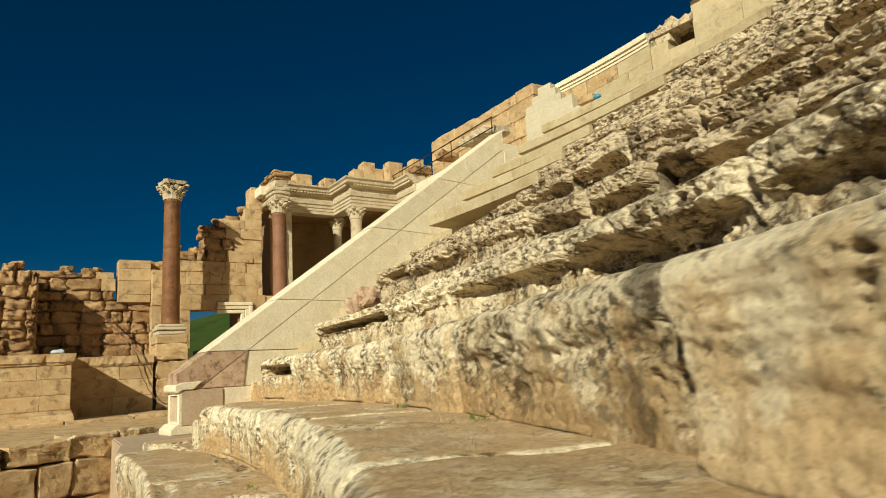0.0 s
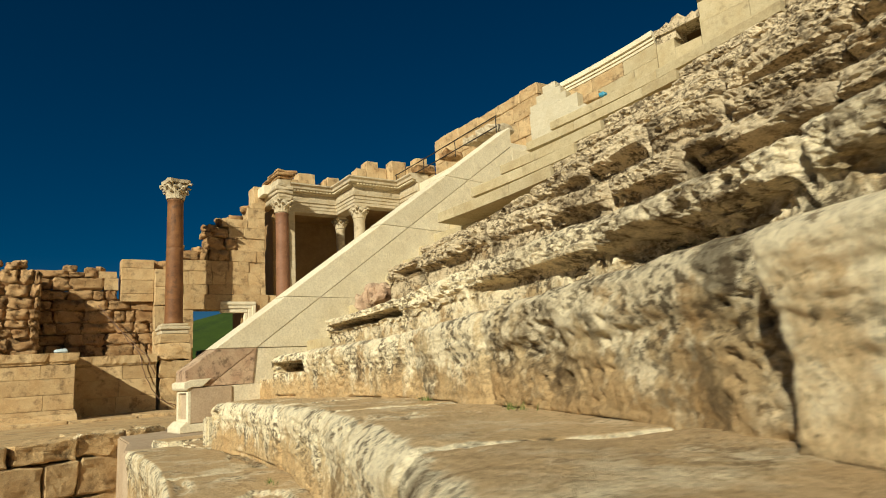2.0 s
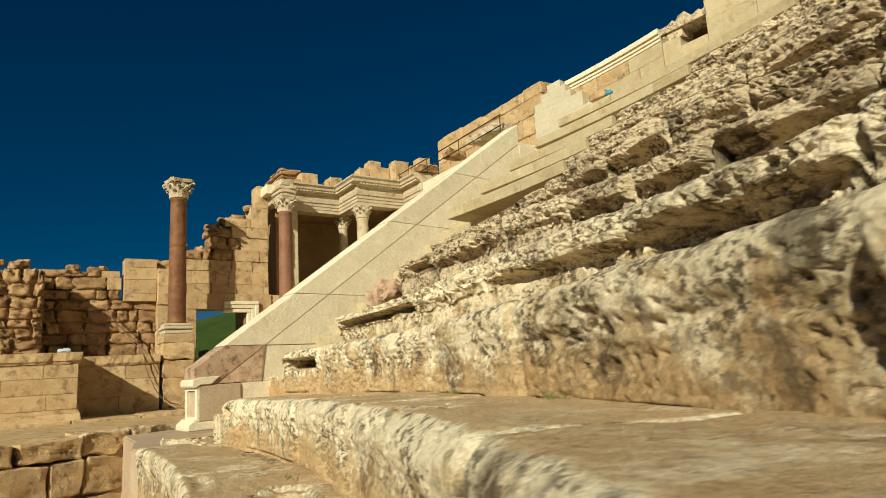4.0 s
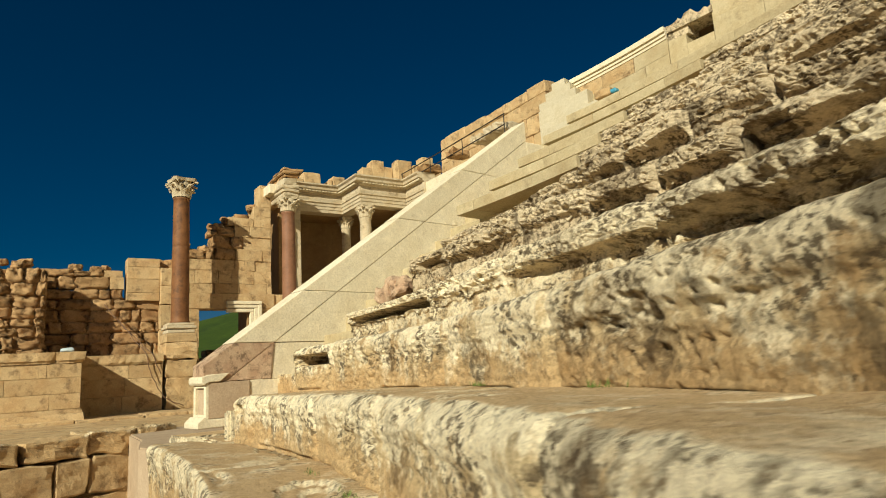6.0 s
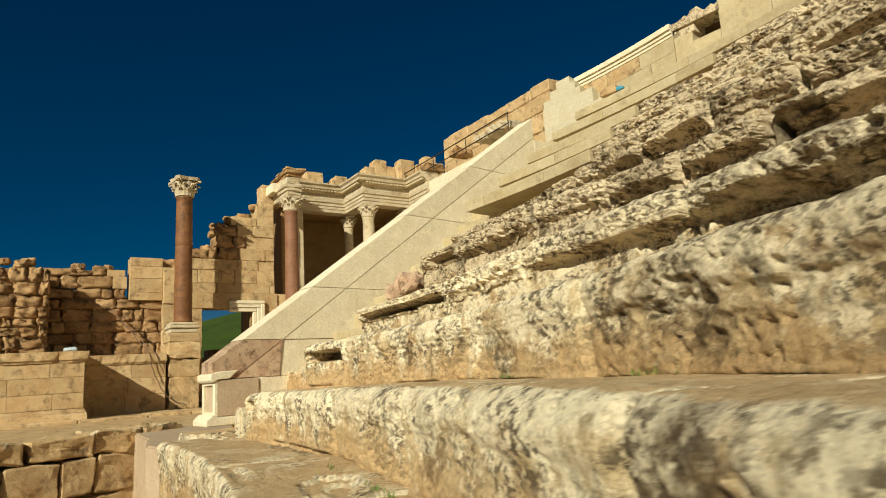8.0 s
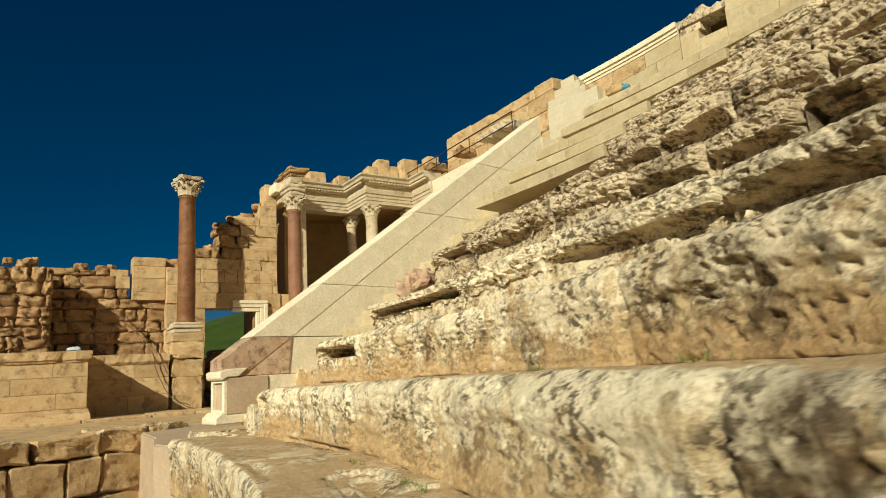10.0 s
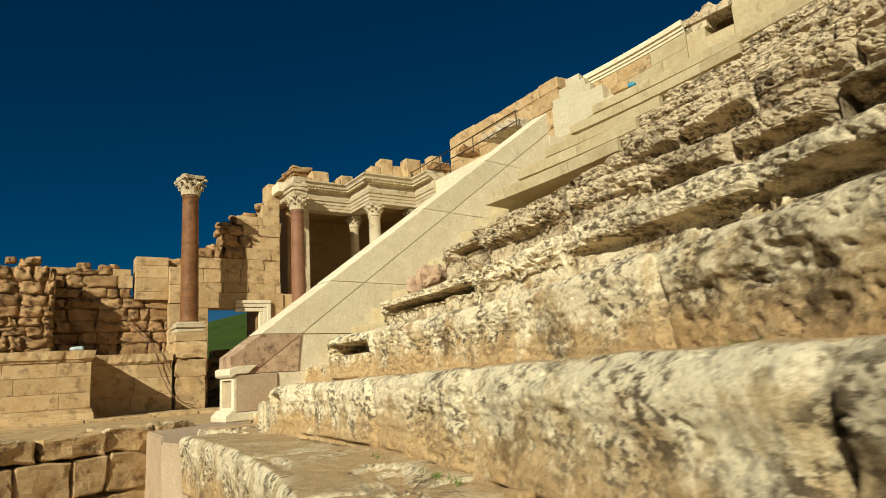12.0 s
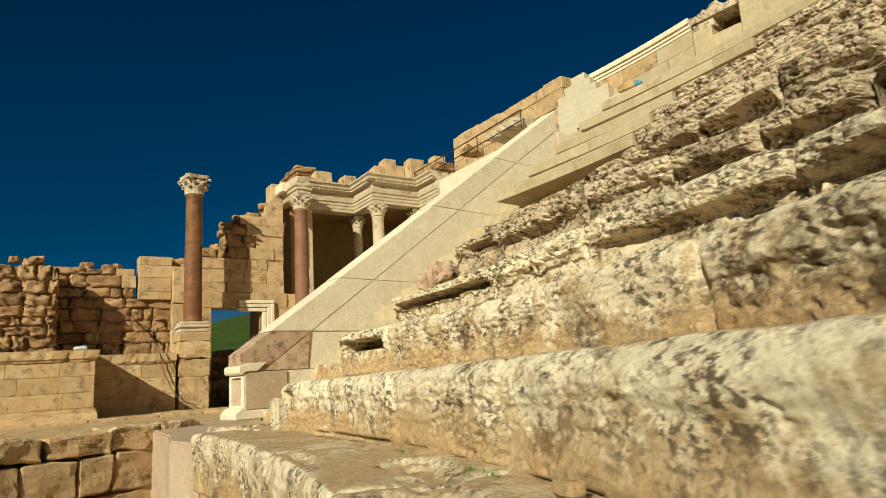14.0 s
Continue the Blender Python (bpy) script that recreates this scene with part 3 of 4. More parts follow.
for i, (za, zb) in enumerate(zip(levels[:-1], levels[1:])):
    pink = i == 0
    a, c = za + 0.003, zb - 0.003
    ra, rb = min(rg_at(a) + 0.005, WALL_TOP_R), min(rg_at(c) + 0.005, WALL_TOP_R)
    if ra < WALL_TOP_R - 0.1:
        far = 16.19 if pink else WALL_TOP_R
        pts = [(ra, a), (far, a), (far, c), (rb, c)]
        if rb >= WALL_TOP_R - 0.001:
            pts = [(ra, a), (WALL_TOP_R, a), (WALL_TOP_R, groove(WALL_TOP_R) - 0.012)]
        part("wall_stone", prism(pts, 0.002, 0.36, 0.003), PINK if pink else COPING, stair_wall, "pink dark-stained breccia stone" if pink else "")
    ta, tb = rg_at(za - BAND), rg_at(zb - BAND)
    pts = [(rg_at(a), a), (rg_at(c), c), (tb, c), (ta, a)]
    if rg_at(c) > WALL_TOP_R:
        zt = groove(WALL_TOP_R)
        pts = [(rg_at(a), a), (WALL_TOP_R, zt), (WALL_TOP_R, zt + BAND), (ta, a)] if ta < WALL_TOP_R else None
    if pink:
        pts = pts[:3] + [(15.3, groove(15.3) + BAND), (15.3, a)]
    pts = [(min(r, WALL_TOP_R), z) for r, z in pts] if pts else None
    if pts and i < 5:
        part("parapet_stone", prism(pts, -0.004, 0.36, 0.006), PINK if pink else COPING, stair_wall, "pink breccia parapet stone" if pink else "")
part("wall_end", prism([(21.676, 3.9), (24.4, 5.0), (24.4, 5.6), (21.676, 5.40)], 0.0, 0.36, 0.01), COPING, stair_wall)
part("wall_stone", prism([(16.2, 1.10), (WALL_TOP_R, 1.10), (WALL_TOP_R, 1.566), (16.2, 1.566)], 0.012, 0.36, 0.004), COPING, stair_wall)
part("wall_stone", prism([(15.9, 0.2), (WALL_TOP_R, 0.2), (WALL_TOP_R, 1.096), (15.9, 1.096)], 0.008, 0.36, 0.004), COPING, stair_wall)
# pedestal at the foot, with sunk panel, cap and base
ped = thing("pedestal", "white limestone pedestal with sunk panel beside the stairs", "pedestal", M_RAD)
part("shaft", prism([(15.36, 0.66), (15.89, 0.66), (15.89, 1.094), (15.36, 1.094)], -0.012, 0.40, 0.006), PLASTER, ped)
part("cap", prism([(15.27, 1.09), (15.30, 1.06), (15.36, 1.098), (15.50, 1.098), (15.62, 1.2), (15.35, 1.19), (15.27, 1.16)], -0.03, 0.42, 0.008), COPING, ped)
part("base", prism([(15.22, 0.55), (15.9, 0.55), (15.9, 0.655), (15.36, 0.655), (15.30, 0.69), (15.22, 0.62)], -0.03, 0.42, 0.01), COPING, ped)
for y0, y1, z0, z1 in ((-0.012, 0.05, 0.66, 1.09), (0.34, 0.40, 0.66, 1.09), (0.05, 0.34, 0.66, 0.71), (0.05, 0.34, 1.03, 1.09)):
    part("panel_frame", prism([(15.325, z0), (15.365, z0), (15.365, z1), (15.325, z1)], y0, y1, 0.005), COPING, ped)

# narrow stair between the row ends and the wall
stair = thing("stair", "narrow stair of pale stone steps along the wall", "stairs", polar_frame(R0, 39.5, 0), "", "structure")
sinv = stair.matrix_basis.inverted()
for k in range(0, 20):
    r = R0 + DEPTH * 0.5 * k + 0.12
    z = 0.38 + 0.255 * k
    w = radians(41.45 - 38.2) * r
    bm = block_bm(0.46, w + 0.5, 0.5, 0.015, 0)
    part("step", bm, SEAT if k < 4 else NEWSTONE, stair, "", sinv @ polar_frame(r + 0.23, 39.2, z - 0.25))

# gallery wall behind the top row
RW = 28.0
gallery = thing("gallery_wall", "pale ashlar wall with moulded cornice above the top row", "wall", Matrix.Translation((CX, CY, 0)), "", "structure")


def arc_plate(r0, r1, a0, a1, z0, z1, n=None, jag=0.0, seed=0):
    n = n or max(2, int((a1 - a0) / 0.8))
    bm = bmesh.new()
    rg = random.Random(seed)
    rings = []
    for i in range(n + 1):
        grow = max(0.0, a0 + (a1 - a0) * i / n - 41.6) * 0.1
        a = radians(a0 + (a1 - a0) * i / n)
        j = jag * rg.uniform(-1, 1)
        rings.append([bm.verts.new(((r + grow) * math.cos(a), (r + grow) * math.sin(a), z + (j if z == z1 else 0))) for r, z in ((r0, z0), (r1, z0), (r1, z1), (r0, z1))])
    for p, q in zip(rings[:-1], rings[1:]):
        for i in range(4):
            bm.faces.new((p[i], p[(i + 1) % 4], q[(i + 1) % 4], q[i]))
    bm.faces.new(rings[0])
    bm.faces.new(rings[-1][::-1])
    return bm


rg = random.Random(3)
for z0, z1 in ((8.15, 8.72), (8.72, 9.22), (9.22, 9.66)):
    a = 41.55
    while a < 48.6:
        b = min(a + rg.uniform(1.2, 3.2), 48.7)
        if 48.7 - b < 0.7:
            b = 48.7
        part("wall_stone", arc_plate(RW, RW + 0.5, a + 0.015, b - 0.015, z0 + 0.004, z1 - 0.004), NEWSTONE if rg.random() < 0.6 else ASHLAR, gallery)
        a = b
for z0, z1, d in ((9.66, 9.75, 0.02), (9.754, 9.85, 0.06), (9.854, 10.0, 0.12)):
    part("cornice_course", arc_plate(RW - d, RW + 0.5, 41.6, 48.9, z0, z1), COPING, gallery)
# stepped end of the gallery, with square sockets left in its face
for z0, z1, spans in ((5.2, 7.85, ((44.5, 51.4),)), (7.85, 8.17, ((44.5, 51.4),)), (8.17, 8.33, ((44.5, 49.35), (50.0, 51.4))), (8.33, 8.47, ((45.2, 48.05), (48.65, 51.4))),
                      (8.47, 8.61, ((45.8, 46.9), (47.4, 51.4))), (8.61, 8.82, ((46.4, 51.4),)), (8.82, 9.3, ((47.3, 51.4),)), (9.3, 9.55, ((48.2, 51.3),)), (9.55, 9.8, ((48.6, 50.7),)), (9.8, 10.03, ((49.0, 50.1),))):
    for a, b in spans:
        # same stone as the coping, dimmed in colour because this face catches more sun
        part("end_block", arc_plate(RW - 0.35, RW + 0.3, a, b, z0 + 0.001, z1 - 0.001), CREAM_DIMMED, gallery)
# lower stretch with the opening and broken top
part("wall_stone", arc_plate(RW, RW + 0.5, 40.45, 41.52, 8.15, 9.55), NEWSTONE, gallery)
part("wall_stone", arc_plate(RW, RW + 0.5, 38.9, 40.44, 8.15, 9.26), NEWSTONE, gallery)
part("rubble_lintel", arc_plate(RW - 0.05, RW + 0.6, 38.8, 41.5, 9.78, 10.05, 14, 0.12, 4), RUBBLE, gallery)
part("rubble_lintel", arc_plate(RW + 0.02, RW + 0.6, 40.3, 41.5, 9.556, 9.775, 5), RUBBLE, gallery)
part("opening_roof", arc_plate(RW + 0.61, RW + 1.49, 37.5, 41.5, 9.85, 10.03), NICHE, gallery)
part("opening_back", arc_plate(RW + 1.5, RW + 1.6, 37, 42, 8.2, 10.04), NICHE, gallery)
for z0, z1 in ((8.15, 8.95), (8.954, 9.6), (9.604, 10.3)):
    a = -12.0
    while a < 38.8:
        b = a + rg.uniform(2.0, 3.4)
        if 38.88 - b < 1.4:
            b = 38.88
        part("wall_stone", arc_plate(RW, RW + 0.5, a + 0.015, b - 0.015, z0, z1), NEWSTONE, gallery)
        a = b
part("cornice_course", arc_plate(RW - 0.2, RW + 0.5, -12, 38.7, 10.304, 10.5), COPING, gallery)
# walkway behind the top row
for z0, z1 in ((5.4, 6.3), (6.304, 7.2), (7.204, 8.146)):
    a = -12.0
    while a < 41.5:
        b = a + rg.uniform(2.0, 3.4)
        if 41.52 - b < 1.4:
            b = 41.52
        part("wall_stone", arc_plate(RW, RW + 0.5, a + 0.015, b - 0.015, z0, z1), NEWSTONE, gallery)
        a = b
walkway = thing("walkway", "pale stone walkway at the foot of the gallery wall", "walkway", Matrix.Translation((CX, CY, 0)), "", "structure")
part("paving", arc_plate(R0 + DEPTH * 10 - 0.02, RW + 0.02, -12, 42.2, 5.0, 5.505), NEWSTONE, walkway)
part("fill", arc_plate(R0 + DEPTH * 9.6, RW + 0.3, 42.3, 51.5, -1.0, 5.3), COPING, walkway)

box_thing = thing("crate", "small open wooden crate with blue plastic on the walkway", "crate", polar_frame(26.9, 45.0, 8.16))
part("crate_body", block_bm(0.35, 0.5, 0.22, 0.02, 0, 0, 0, (0, -0.2, 0.11)), ASHLAR, box_thing)
part("blue_sheet", block_bm(0.2, 0.2, 0.13, 0.03, 2, 0.03, 3, (-0.05, -0.50, 0.07)), BLUE, box_thing, "bright blue plastic sheet")

# ---- stage building, in its own frame: u along the front, v back ----
STAGE = Matrix.Translation((-10, 22.5, 0)) @ Matrix.Rotation(radians(34), 4, "Z")


def stage_block(name, u0, u1, v0, v1, z0, z1, mat, parent=None, label="", bevel=0.02, cuts=0, rough=0.0, seed=0):
    bm = block_bm(u1 - u0, v1 - v0, z1 - z0, bevel, cuts, rough, seed)
    m = Matrix.Translation(((u0 + u1) / 2, (v0 + v1) / 2, (z0 + z1) / 2))
    return part(name, bm, mat, parent, label, m)


def rough_meshes(count, rough, mat):
    out = []
    for i in range(count):
        bm = block_bm(1, 1, 1, 0.016 if rough < 0.05 else 0.12, 2 if rough < 0.05 else 4, rough, 100 + i)
        me = bpy.data.meshes.new("rough_stone")
        bmesh.ops.recalc_face_normals(bm, faces=bm.faces)
        for f in bm.faces:
            f.smooth = rough > 0.05
        bm.to_mesh(me)
        bm.free()
        me.materials.append(mat)
        out.append(me)
    return out


ROUGH = {"old": rough_meshes(10, 0.11, OLDWALL), "ash": rough_meshes(6, 0.02, ASHLAR), "seat": rough_meshes(6, 0.05, RUBBLE), "pale": rough_meshes(4, 0.012, COPING)}


def masonry(parent, kind, u0, u1, v0, depth, z0, tops, course, length, seed, skip=lambda u, z: False):
    """Courses of single stones; tops(u) gives the broken top line."""
    rg = random.Random(seed)
    z = z0
    wild = 1.0 if kind == "old" else 0.35
    while True:
        h = course * rg.uniform(1 - 0.45 * wild, 1 + 0.45 * wild)
        u = u0
        any_laid = False
        while u < u1 - 0.02:
            w = min(length * rg.uniform(0.45, 1.6), u1 - u)
            if u1 - u - w < 0.15:
                w = u1 - u
            mid = u + w / 2
            top = min(z + h, tops(mid))
            if top - z > 0.1 and not skip(mid, (z + top) / 2):
                d = depth * rg.uniform(0.92, 1.0)
                me = rg.choice(ROUGH[kind if isinstance(kind, str) else kind(mid, z)])
                m = Matrix.Translation((mid, v0 + depth - d / 2 - rg.uniform(0, 0.02), (z + top) / 2)) @ Matrix.Rotation(radians(rg.uniform(-4, 4) * wild), 4, "Y") @ Matrix.Diagonal((w - 0.005, d, top - z - 0.004 + 0.05 * wild * rg.random(), 1))
                placed("stone", me, None, parent, "", m)
                any_laid = True
            u += w
        z += h
        if not any_laid and z > z0 + 1:
            break
        if z > 14:
            break


pavement = thing("pavement", "worn stone pavement in front of the stage", "pavement", STAGE, "", "structure")
stage_block("paving", -14, 12, -11.2, 8, -0.9, 0.22, ASHLAR, pavement, "", 0.02)
for i, (a, b) in enumerate(((-14, -6.2), (-6.2, -3.2), (-3.2, -1.4), (-1.4, -0.2), (-0.2, 1.5), (1.5, 4.0))):
    stage_block("kerb_stone", a + 0.01, b - 0.01, -2.9, -0.4, 0.1, 0.30 + 0.02 * (i % 2), ASHLAR, pavement, "", 0.03, 2, 0.02, i)

podium = thing("podium", "ashlar stage podium with moulded cap and base", "podium", STAGE, "", "structure")
stage_block("core", -9.0, -3.1, -2.3, -0.6, 0.2, 2.05, ASHLAR, podium)
rg = random.Random(11)
for z0, z1 in ((0.62, 1.05), (1.05, 1.50), (1.50, 1.90)):
    u = -9.0
    while u < -3.1:
        w = rg.uniform(1.1, 2.1)
        e = u + w if -3.05 - u - w > 0.4 else -3.05
        stage_block("stone", u + 0.003, e - 0.003, -2.40 - rg.uniform(0, 0.008), -2.0, z0 + 0.003, z1 - 0.003, ASHLAR, podium, "", 0.008)
        u = e
stage_block("side_stone", -3.4, -3.05, -1.99, -0.55, 0.62, 1.9, ASHLAR, podium)
for name, d, z0, z1 in (("base_moulding", 0.12, 0.15, 0.50), ("base_moulding", 0.06, 0.504, 0.617), ("cap_moulding", 0.04, 1.905, 1.98), ("cap_moulding", 0.10, 1.984, 2.22)):
    v, f = sweep([(-9, -2.40), (-3.05, -2.40), (-3.05, -0.55)], [(-0.3, z0), (d, z0), (d + (0.03 if "cap" in name else -0.04), z1), (-0.3, z1)], 0.035 if "cap" in name else 0.012)
    placed(name, mesh_of(name, v, f), ASHLAR, podium)

low_wall = thing("low_wall", "low ashlar wall with moulded cap behind the podium", "wall", STAGE, "", "structure")
rg = random.Random(5)
for z0, z1 in ((0.25, 0.85), (0.85, 1.4), (1.4, 1.84)):
    u = -3.04
    while u < -0.56:
        w = rg.uniform(0.9, 1.5)
        e = u + w if -0.55 - u - w > 0.35 else -0.55
        stage_block("stone", u + 0.004, e - 0.004, -0.5 - rg.uniform(0, 0.008), 0.0, z0 + 0.003, z1 - 0.003, ASHLAR, low_wall, "", 0.008)
        u = e
v, f = sweep([(-3.02, -0.5), (-0.55, -0.5)], [(-0.4, 1.845), (0.04, 1.845), (0.10, 1.93), (0.12, 2.17), (-0.4, 2.17)], 0.035)
placed("cap_moulding", mesh_of("cap_moulding", v, f), ASHLAR, low_wall)
stage_block("wall_top", -9, -0.55, -0.39, 1.6, 1.7, 2.16, OLDWALL, low_wall)

# rough masonry behind
left_pier = thing("left_pier", "ruined pier of rough brown fieldstones", "wall", STAGE, "", "structure")
masonry(left_pier, "old", -9.0, -3.95, 0.0, 1.1, 2.2, lambda u: 5.15 + 0.12 * math.sin(u * 5), 0.36, 0.5, 21)
stage_block("core", -9, -4.0, 0.15, 1.3, 2.2, 5.0, OLDWALL, left_pier)
back_wall = thing("back_wall", "old rough ashlar wall, broken along the top", "wall", STAGE, "", "structure")
masonry(back_wall, lambda u, z: "old" if z < 4.3 or u < -2.4 else "ash", -4.2, -0.3, 1.4, 0.6, 2.17, lambda u: 5.32 + 0.08 * math.sin(u * 7), 0.42, 0.7, 22, lambda u, z: u > -1.5 and z > 4.2)
stage_block("core", -4.2, -0.3, 1.6, 2.2, 2.17, 4.3, OLDWALL, back_wall)
for z0, z1 in ((4.16, 4.45), (4.45, 4.95), (4.95, 5.4), (5.4, 5.72)):
    stage_block("new_stone", -1.5, -0.42, 1.25, 1.9, z0 + 0.004, z1 - 0.004, ASHLAR, back_wall, "", 0.01)
for z0, z1 in ((2.18, 3.1), (3.1, 4.0), (4.0, 4.7), (4.7, 5.35)):
    stage_block("jamb_stone", -0.41, -0.02, 1.05, 1.9, z0 + 0.004, z1 - 0.004, ASHLAR, back_wall, "", 0.02, 2, 0.015, int(z0 * 7))
stage_block("jamb_stone", -0.40, 0.19, 1.5, 2.1, 4.9, 5.75, OLDWALL, back_wall, "", 0.05, 3, 0.06, 3)
stage_block("core", -0.4, 0.19, 1.55, 2.1, 2.17, 4.9, OLDWALL, back_wall)


def ruin_top(u):
    for lim, z in ((1.0, 6.15), (1.35, 6.1), (1.6, 6.95), (2.0, 7.1), (2.45, 7.35), (2.95, 7.5), (3.2, 8.2)):
        if u < lim:
            return z
    return 8.25


door_wall = thing("door_wall", "stepped ruin of ashlar wall over a doorway", "wall", STAGE, "", "structure")
masonry(door_wall, lambda u, z: "old" if (u < 2.5 and z > 5.4) else "ash", 0.2, 3.75, 1.2, 0.8, 4.46, ruin_top, 0.46, 0.72, 31)
masonry(door_wall, lambda u, z: "old" if z < 2 else "ash", 0.2, 0.98, 1.2, 0.8, 0.2, lambda u: 4.45, 0.55, 0.5, 33)
masonry(door_wall, "ash", 3.35, 5.0, 1.22, 0.8, 0.2, lambda u: 4.45, 0.55, 0.8, 34)
stage_block("lintel", 0.6, 3.85, 1.2, 1.95, 3.87, 4.455, ASHLAR, door_wall, "carved door lintel", 0.015)
for i, d in enumerate((0.0, 0.16, 0.30)):
    o = 2.86 + d
    stage_block("door_moulding", o, o + 0.15, 1.12 - 0.03 * i, 1.3, 0.3, 3.72 + d, COPING, door_wall, "", 0.02)
    stage_block("door_moulding", 1.95, o + 0.15, 1.12 - 0.03 * i - 0.003, 1.25, 3.725 + d, 3.86 + d, COPING, door_wall, "", 0.02)
stage_block("reveal", 2.80, 3.3, 1.32, 2.6, 0.2, 3.86, NICHE, door_wall)
masonry(door_wall, "ash", 3.45, 4.3, 1.7, 0.8, 8.25, lambda u: 9.1, 0.4, 0.5, 36, lambda u, z: (u - 3.3) < (z - 8.3) * 0.4)
stage_block("slab", 3.62, 3.95, 1.0, 1.9, 8.6, 9.0, COPING, door_wall, "", 0.02)

# low rubble seen through the doorway
far_rubble = thing("rubble_wall", "low broken wall beyond the doorway", "wall", STAGE, "", "structure")
masonry(far_rubble, "old", 0.4, 3.2, 4.0, 0.6, 0.2, lambda u: 2.3 + 0.3 * math.sin(u * 4), 0.4, 0.6, 41)


# columns
def capital(parent, z0, h, r, mat, m, flare=1.0):
    """Bell, two rings of curled leaves, corner scrolls and a hollow-sided slab."""
    v, f = lathe([(r * 1.02, z0), (r * 1.02, z0 + 0.02), (r * 0.95, z0 + 0.05), (r * 1.0, z0 + h * 0.5), (r * 1.25, z0 + h * 0.85)], 20)
    cap = placed("capital", mesh_of("capital", v, f, True), mat, parent, "carved Corinthian capital", m)
    verts, faces = [], []
    def leaf(a, zb, hh, out, w):
        base = len(verts)
        for i in range(6):
            t = i / 5
            rr = r * 0.98 + out * flare * (t ** 2.2) + 0.03 * flare
            zz = zb + hh * (t if t < 0.85 else 1.7 - t * 0.999)
            ww = w * (1 - 0.55 * t) * (1 + 0.25 * (i % 2))
            for s in (-1, 0, 1):
                bump = 0.025 * (1 - abs(s))
                ca, sa = math.cos(a), math.sin(a)
                verts.append(((rr + bump) * ca - s * ww * sa, (rr + bump) * sa + s * ww * ca, zz))
        for i in range(5):
            for s in range(2):
                q = base + i * 3 + s
                faces.append((q, q + 1, q + 4, q + 3))
    for j in range(8):
        leaf(math.pi / 4 * j, z0 + 0.03, h * 0.45, 0.13, r * 0.34)
        leaf(math.pi / 4 * (j + 0.5), z0 + 0.03, h * 0.72, 0.19, r * 0.34)
    for j in range(4):
        leaf(math.pi / 2 * j + math.pi / 4, z0 + h * 0.4, h * 0.48, 0.30, r * 0.22)
        leaf(math.pi / 2 * j + math.pi / 4 + 0.2, z0 + h * 0.45, h * 0.42, 0.24, r * 0.16)
    lf = placed("leaves", mesh_of("leaves", verts, faces), mat, cap)
    sol = lf.modifiers.new("thick", "SOLIDIFY")
    sol.thickness = 0.055
    fl = 0.55 + 0.45 * flare
    bm = bmesh.new()
    ring = []
    for j in range(4):
        a = math.pi / 2 * j + math.pi / 4
        for da, rr in ((-0.13, r * 1.95 * fl), (0.13, r * 1.95 * fl), (math.pi / 8 + 0.1, r * 1.5 * fl), (math.pi / 4, r * 1.36 * fl), (3 * math.pi / 8 - 0.1, r * 1.5 * fl)):
            ring.append((rr * math.cos(a + da), rr * math.sin(a + da)))
    lo = [bm.verts.new((x * 0.93, y * 0.93, z0 + h * 0.84)) for x, y in ring]
    hi = [bm.verts.new((x, y, z0 + h)) for x, y in ring]
    bm.faces.new(lo[::-1]), bm.faces.new(hi)
    for i in range(len(ring)):
        j = (i + 1) % len(ring)
        bm.faces.new((lo[i], lo[j], hi[j], hi[i]))
    part("abacus", bm, mat, cap)
    return cap


def column(name, label, u, v, r, zb, zt, cap_h, mat, base=True, turn=0.0, flare=1.0):
    m = STAGE @ Matrix.Translation((u, v, 0)) @ Matrix.Rotation(radians(turn), 4, "Z")
    col = thing(name, label, "column", m @ Matrix.Translation((0, 0, zb)), "columns of the stage front")
    down = Matrix.Translation((0, 0, -zb))
    prof = [(r * (1.06 if i == 0 else 1.0 - 0.10 * (i / 16) ** 1.6), zb + (zt - zb) * i / 16) for i in range(17)]
    prof = [(r * 1.08, zb), (r * 1.08, zb + 0.05), (r, zb + 0.10)] + prof[1:-1] + [(r * 0.9, zt - 0.08), (r * 0.97, zt - 0.05), (r * 0.97, zt)]
    if base:
        prof = sorted(prof + [(r * 0.955, 5.93), (r * 0.925, 5.945), (r * 0.925, 5.96), (r * 0.95, 5.975)], key=lambda p: p[1])
    vv, f = lathe(prof, 40)
    arr = np.array(vv)
    d = fbm(arr * 3.0, 3, 0.5, 5) * 0.006
    arr[:, 0] += d
    placed("shaft", mesh_of("shaft", arr, f, True), mat, col, "", down)
    capital(col, zt, cap_h, r * 0.92, MARBLE, down, flare)
    if base:
        prof = [(r * 1.40, zb - 0.26), (r * 1.46, zb - 0.21), (r * 1.42, zb - 0.15), (r * 1.24, zb - 0.13), (r * 1.18, zb - 0.09), (r * 1.26, zb - 0.06), (r * 1.28, zb - 0.03), (r * 1.12, zb)]
        vv, f = lathe(prof, 40)
        placed("base", mesh_of("base", vv, f, True), MARBLE, col, "white marble moulded base", down)
    return col


